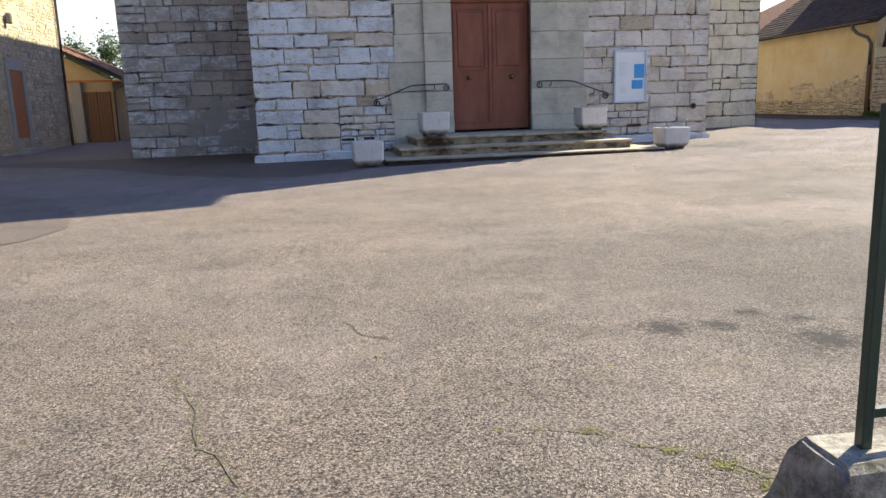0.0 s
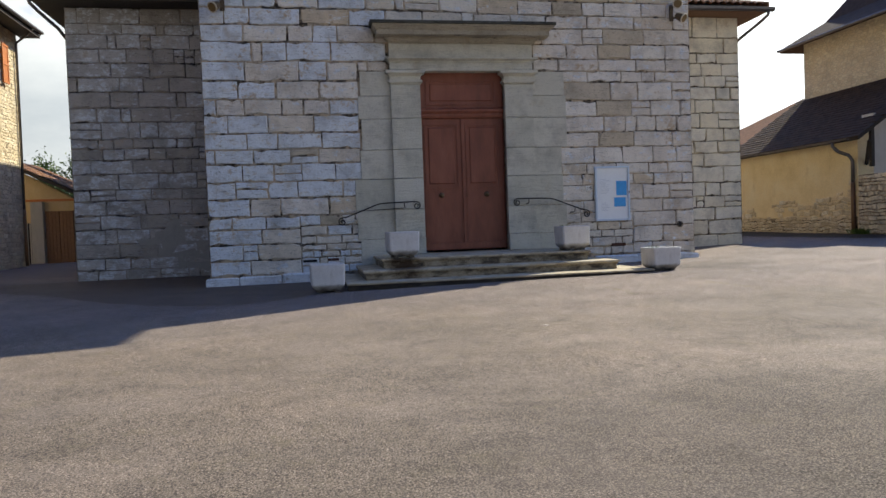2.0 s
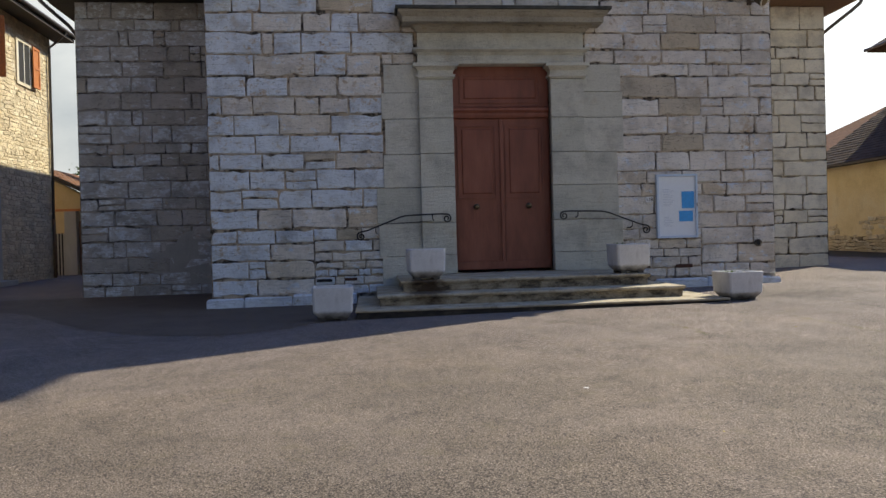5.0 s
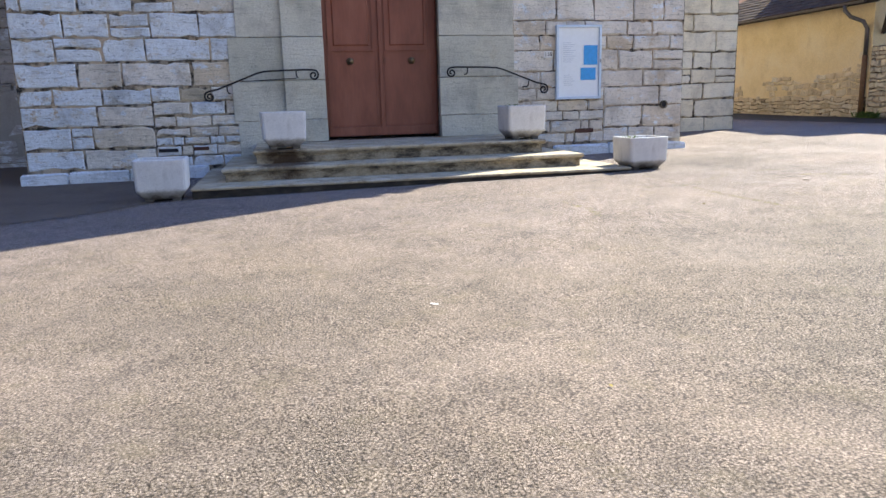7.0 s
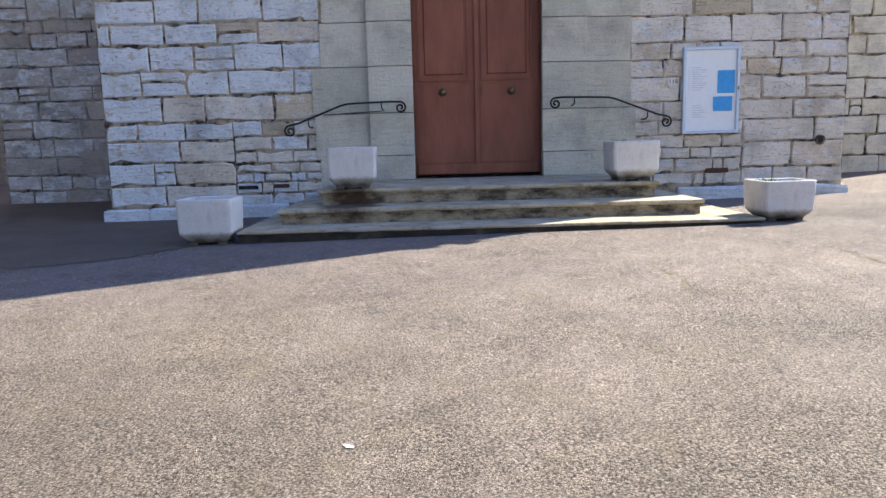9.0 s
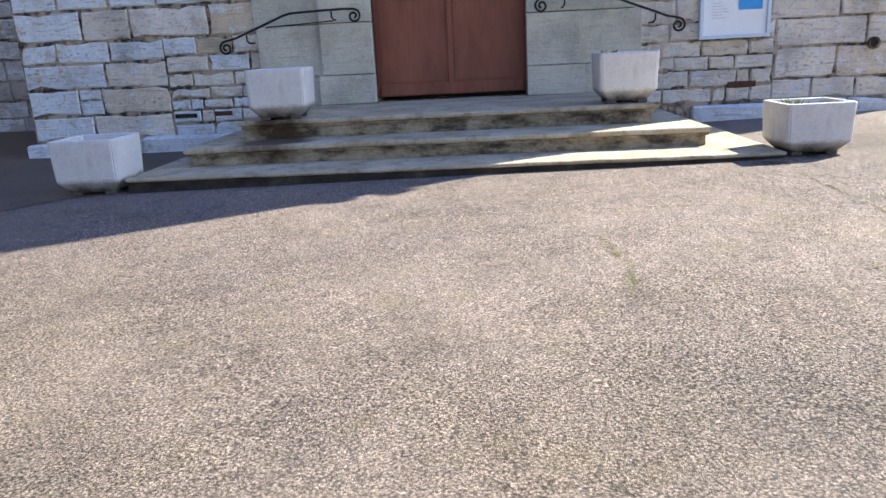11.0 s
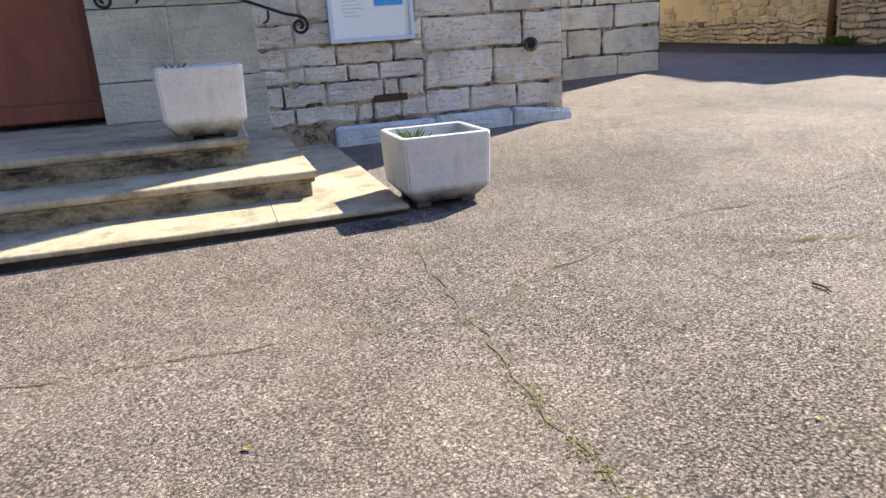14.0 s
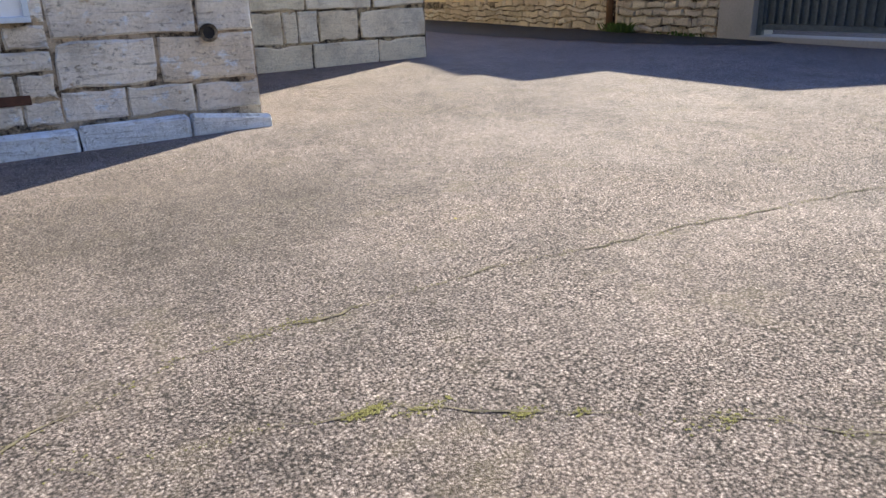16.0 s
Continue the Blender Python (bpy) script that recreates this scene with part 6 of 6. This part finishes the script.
crack([(5.73, 13.99), (5.76, 13.65), (5.79, 13.41), (5.72, 13.0)], 0.003, 1.5, 10, ((5.77, 13.6, 0.02, 0.05, 60), (5.76, 13.2, 0.02, 0.06, 60)))
crack([(8.31, 15.02), (8.54, 14.68)], 0.004, 0.2, 11)
crack([(-3.2, 15.4), (-1.6, 15.9), (0.2, 16.1), (1.0, 16.2)], 0.012, 0.1, 12)

def sheet(name, label, category, edge, xfar, cols, mat):
    """A thin surface laid on the ground between a ragged edge and a straight line."""
    vs, fs = [], []
    for i, p in enumerate(edge):
        for q in range(cols + 1):
            x = p.x + (xfar - p.x) * q / cols
            vs.append((x, p.y, max(gnd(x, p.y), gnd(x + 0.2, p.y), gnd(x - 0.2, p.y)) + 0.006))
        if i:
            b = i * (cols + 1)
            fs += [(b - cols - 1 + q, b - cols + q, b + q + 1, b + q) for q in range(cols)]
    return tagged(raw(name, vs, fs, mat), label, category, kind="structure")


sheet("road", "older brown asphalt road surface with a curved edge", "road", refine([(-2.95, 8.3), (-2.35, 9.3), (-2.15, 10.0), (-2.38, 11.1), (-3.4, 13.2), (-5.2, 15.0), (-9.4, 15.6)], random.Random(8), 0.3, 0.05), -9.6, 28, M_OLD)
sheet("pavement", "near-black strip of tarmac along the wall foot", "pavement", refine([(18.6, 20.6), (18.0, 21.4), (17.5, 22.4), (17.2, 24.0), (16.8, 27.0), (16.7, 31.0), (17.2, 36.5)], random.Random(9), 0.4, 0.10), BXE + 0.012, 6, M_TARMAC_BLACK)
M_STRIP = old_asphalt("older_dark_asphalt", 0.85)
r = random.Random(44)
edge_ = refine([(-9.4, 22.9), (-6.5, 21.4), (-4.4, 19.6), (-2.5, 16.9), (-0.9, 15.3), (0.1, 15.05), (0.85, 15.5), (1.5, 16.5)], r, 0.3, 0.05)
vs, fs = [], []
for i, p in enumerate(edge_):
    yb = AY - 0.02 if p.x < FX0 - 0.1 else FY - 0.02
    for q in range(15):
        y = p.y + (yb - p.y) * q / 14
        vs.append((p.x, y, max(gnd(p.x, y), gnd(p.x, y + 0.2), gnd(p.x, y - 0.2)) + 0.005))
    if i:
        b = i * 15
        fs += [(b - 15 + q, b + q, b + q + 1, b - 14 + q) for q in range(14)]
tagged(raw("pavement", vs, fs, M_STRIP), "darker older asphalt strip along the church foot", "pavement", kind="structure")
for a in range(3):
    crack([[(-4.4, 19.55), (-2.5, 16.85), (-0.9, 15.25), (0.1, 15.0)], [(0.1, 15.0), (0.85, 15.45), (1.4, 16.3)], [(-2.4, 20.5), (-1.5, 18.2), (-0.8, 15.3)]][a], 0.016, 0.25, 40 + a)

crack([(10.7, 18.9), (12.6, 19.0), (14.6, 18.6), (17.4, 17.6)], 0.016, 0.2, 50)
twig = tagged(new("twig"), "small dark dry twig lying on the asphalt", "twig")
bm = bmesh.new()
tube(bm, [(8.80, 14.175, gnd(8.8, 14.175) + 0.009), (8.806, 14.12, gnd(8.81, 14.12) + 0.012), (8.795, 14.075, gnd(8.8, 14.075) + 0.008)], 0.005, 6, 0.003)
part("stem", bm, M_STICK, twig)
bm = bmesh.new()
tube(bm, [(8.806, 14.12, gnd(8.81, 14.12) + 0.012), (8.818, 14.105, gnd(8.82, 14.1) + 0.010)], 0.003, 5, 0.002)
part("side_shoot", bm, M_STICK, twig)

def weed_clump(name, label, x, y, spread, n_, h0, h1, seed):
    r = random.Random(seed)
    bm = bmesh.new()
    for _ in range(n_):
        px, py = x + r.gauss(0, spread[0]), y + r.gauss(0, spread[1])
        px = min(px, BXE - 0.05)
        z = gz(px, py)
        h, t = r.uniform(h0, h1), r.uniform(0, 6.28)
        dx, dy, w_ = math.cos(t), math.sin(t), r.uniform(0.008, 0.02)
        v = [bm.verts.new(p) for p in ((px - dy * w_ * .4, py + dx * w_ * .4, z), (px + dy * w_ * .4, py - dx * w_ * .4, z), (px + dx * h * .35 + dy * w_, py + dy * h * .35 - dx * w_, z + h * .7), (px + dx * h * .7, py + dy * h * .7, z + h), (px + dx * h * .35 - dy * w_, py + dy * h * .35 + dx * w_, z + h * .7))]
        bm.faces.new(v)
    tagged(part(name, bm, M_GRASS), label, "weeds", kind="stuff")


weed_clump("weeds", "leafy green weeds at the foot of the boundary wall", BXE - 0.12, 24.25, (0.06, 0.2), 170, 0.05, 0.22, 31)
weed_clump("weeds", "low green weeds beside the gate pillar", BXE - 0.10, 22.6, (0.05, 0.25), 60, 0.04, 0.10, 32)

bm = bmesh.new()
r = random.Random(6)
for cx_, cy_, s in ((3.67, 10.73, 0.014), (3.683, 10.722, 0.010), (3.658, 10.741, 0.009)):
    vs = [bm.verts.new((cx_ + s * r.uniform(0.6, 1.2) * math.cos(t), cy_ + s * r.uniform(0.6, 1.2) * math.sin(t), gnd(cx_, cy_) + 0.004)) for t in [2 * math.pi * q / 10 for q in range(10)]]
    bm.faces.new(vs)
tagged(part("bird_dropping", bm, M_PLATE), "small white splash of bird dropping on the asphalt", "dropping")


def leaf(x, y, a, s):
    bm = bmesh.new()
    z = gnd(x, y) + 0.006
    pts = [(-1, 0, 0), (-0.4, 0.5, 0.2), (0.3, 0.45, 0.25), (1, 0, 0.05), (0.3, -0.45, 0.3), (-0.4, -0.5, 0.15)]
    vs = [bm.verts.new((x + s * (p * math.cos(a) - q * math.sin(a)), y + s * (p * math.sin(a) + q * math.cos(a)), z + s * h)) for p, q, h in pts]
    bm.faces.new(vs[:4])
    bm.faces.new((vs[0], vs[3], vs[4], vs[5]))
    tagged(part("fallen_leaf", bm, M_DRYLEAF), "small dry yellow-brown leaf on the asphalt", "leaf", "fallen leaves")


M_DRYLEAF = plain("dry_leaf", (0.30, 0.24, 0.06), 0.8)
r = random.Random(15)
for x, y in ((5.95, 14.55), (1.35, 4.35), (1.9, 4.6), (6.6, 13.9), (6.9, 13.2), (10.3, 16.0), (8.1, 13.4), (4.1, 9.4), (0.9, 5.0), (2.2, 8.2)):
    leaf(x, y, r.uniform(0, 6.28), r.uniform(0.012, 0.022))

M_DARKRUST = plain("dark_rusty_brick", (0.085, 0.038, 0.024), 0.85)
# rusty brick and dark vent slots low in the front wall
for x, z, w_, h_, m_, l_ in ((8.19, 0.535, 0.36, 0.075, M_DARKRUST, "rust-brown brick set in the wall foot"), (1.52, 0.48, 0.24, 0.06, M_DARKRUST, "rust-brown brick set in the wall foot"), (0.98, 0.47, 0.30, 0.055, M_DARK, "dark vent slot in the wall foot")):
    tagged(part("wall_brick" if m_ is M_DARKRUST else "vent_slot", boxes((x, x + w_, FY - 0.026, FY + 0.02, z, z + h_), bevel=0.006), m_), l_, "brick" if m_ is M_DARKRUST else "vent")

# ---------------------------------------------------------------- masonry pieces
lay(FRONT_BLOCKS, pf, wall_front, M_STONE, M_STONE_FAR, random.Random(5), 300, white=M_STONE_WHITE, quoins=(FX0,), gap=0.013, rough=0.019, proud=(0.008, 0.024), white_at=lambda u, z: 0.8 if u < -0.2 else 0.46 if u < 2.3 else 0.0, pick=front_tone)
r = random.Random(61)
ring = [(-2.15 + (1.15 + r.uniform(-0.25, 0.25)) * math.cos(2 * math.pi * q / 40), 0.85 + (0.62 + r.uniform(-0.16, 0.16)) * math.sin(2 * math.pi * q / 40)) for q in range(40)]
bm = bmesh.new()
extrude_profile(bm, ring, lambda a, b, q: (a, q, b), AY - 0.019, AY - 0.002)
part("mortar_patch", bm, plaster("smeared_grey_render", (0.33, 0.32, 0.30), (0.40, 0.39, 0.37), (0.46, 0.45, 0.43), (0.20, 0.19, 0.165)), wall_aisle_left, "smeared grey render patch")
ra2 = random.Random(21)
BEDS_A = [0.32, 0.63, 1.0, 1.37, 1.74, 2.13, 2.42, 2.84, 3.2, 3.5, 3.75, 4.18, 4.56, 4.96, 5.35, 5.73, 6.1, 6.47, 6.75]
lay(coursed(ra2, AX0, FX0 + 0.02, gz(-3, AY) - 0.05, ATOP, beds=BEDS_A, w=(0.45, 1.05)), lambda u, w, z: (u, AY - w, warp(u, z, 0.02, 1.1)[1]), wall_aisle_left, M_STONE_SHADE, M_STONE_FAR, ra2, 300, gap=0.012, rough=0.016, proud=(0.010, 0.028), white=M_STONE_DIM, white_at=lambda u, z: 0.9 if u < -4.3 else 0.6 if u < -3.4 else 0.3)
lay(coursed(ra2, FX1 - 0.02, AX1, gz(12, AY) - 0.05, ATOP, beds=[0.61, 1.06, 1.44, 1.78, 2.20, 2.68, 3.08, 3.45, 3.83, 4.28, 4.68, 5.07, 5.40, 5.77, 6.08, 6.54], w=(0.45, 1.0)), lambda u, w, z: (u, AY - w, warp(u, z, 0.02, 1.1)[1]), wall_aisle_right, M_STONE_BOUNCE, M_STONE_FAR, ra2, 300, gap=0.012, rough=0.018, proud=(0.010, 0.026))
lay(coursed(ra2, 21.95, 24.44, 0.2, 2.35, (0.08, 0.22), (0.12, 0.42)), lambda u, w, z: (BXE + 0.02 - w, warp(u, z, 0.05, 2.6)[0], warp(u, z, 0.05, 2.6)[1]), yard_wall, M_RUBBLE_GREY, M_RUBBLE_FAR, ra2, 300, gap=0.012, proud=(0.03, 0.07), rough=0.03)
part("rubble_bedding", boxes((BXE - 0.006, BXE - 0.002, 24.5, 37.0, 0.1, 0.98)), M_MORTAR_TAN, low)
lay([q for q in coursed(ra2, 24.62, 34.6, 0.2, 2.2, (0.09, 0.19), (0.13, 0.42)) if q[3] < 1.25 + 0.95 * (1 - sstep(24.6, 29.0, q[0])) + 1.0 * noise.noise((q[0] * 0.55, q[2] * 1.3, 4.0)) + 0.5 * noise.noise((q[0] * 2.3, q[2] * 2.3, 9.0))], lambda u, w, z: (BXE - w, warp(u, z, 0.10, 2.6)[0], warp(u, z, 0.10, 2.6)[1]), ochre_wall, M_RUBBLE, M_RUBBLE_FAR, ra2, 300, key=lambda q: q[0], gap=0.008, proud=(0.012, 0.045), rough=0.045)


def west_holes(z0, z1):
    out = []
    for y0, y1, a, b in ((31.63, 32.77, 7.03, 8.67), (28.43, 29.62, 6.73, 8.87), (24.48, 25.62, 6.73, 8.87), (28.65, 30.2, 0.3, 3.35)):
        if z1 > a and z0 < b:
            out.append((y0, y1))
    return out


lay(coursed(ra2, wy0, wy1, 0.0, 9.3, (0.10, 0.19), (0.16, 0.48), west_holes), lambda u, w, z: (HXW + w, warp(u, z, 0.07, 2.2)[0], warp(u, z, 0.07, 2.2)[1]), west_wall, M_RUBBLE_BROWN, M_RUBBLE_BROWN, ra2, 0, gap=0.006, proud=(0.004, 0.022), rough=0.022)
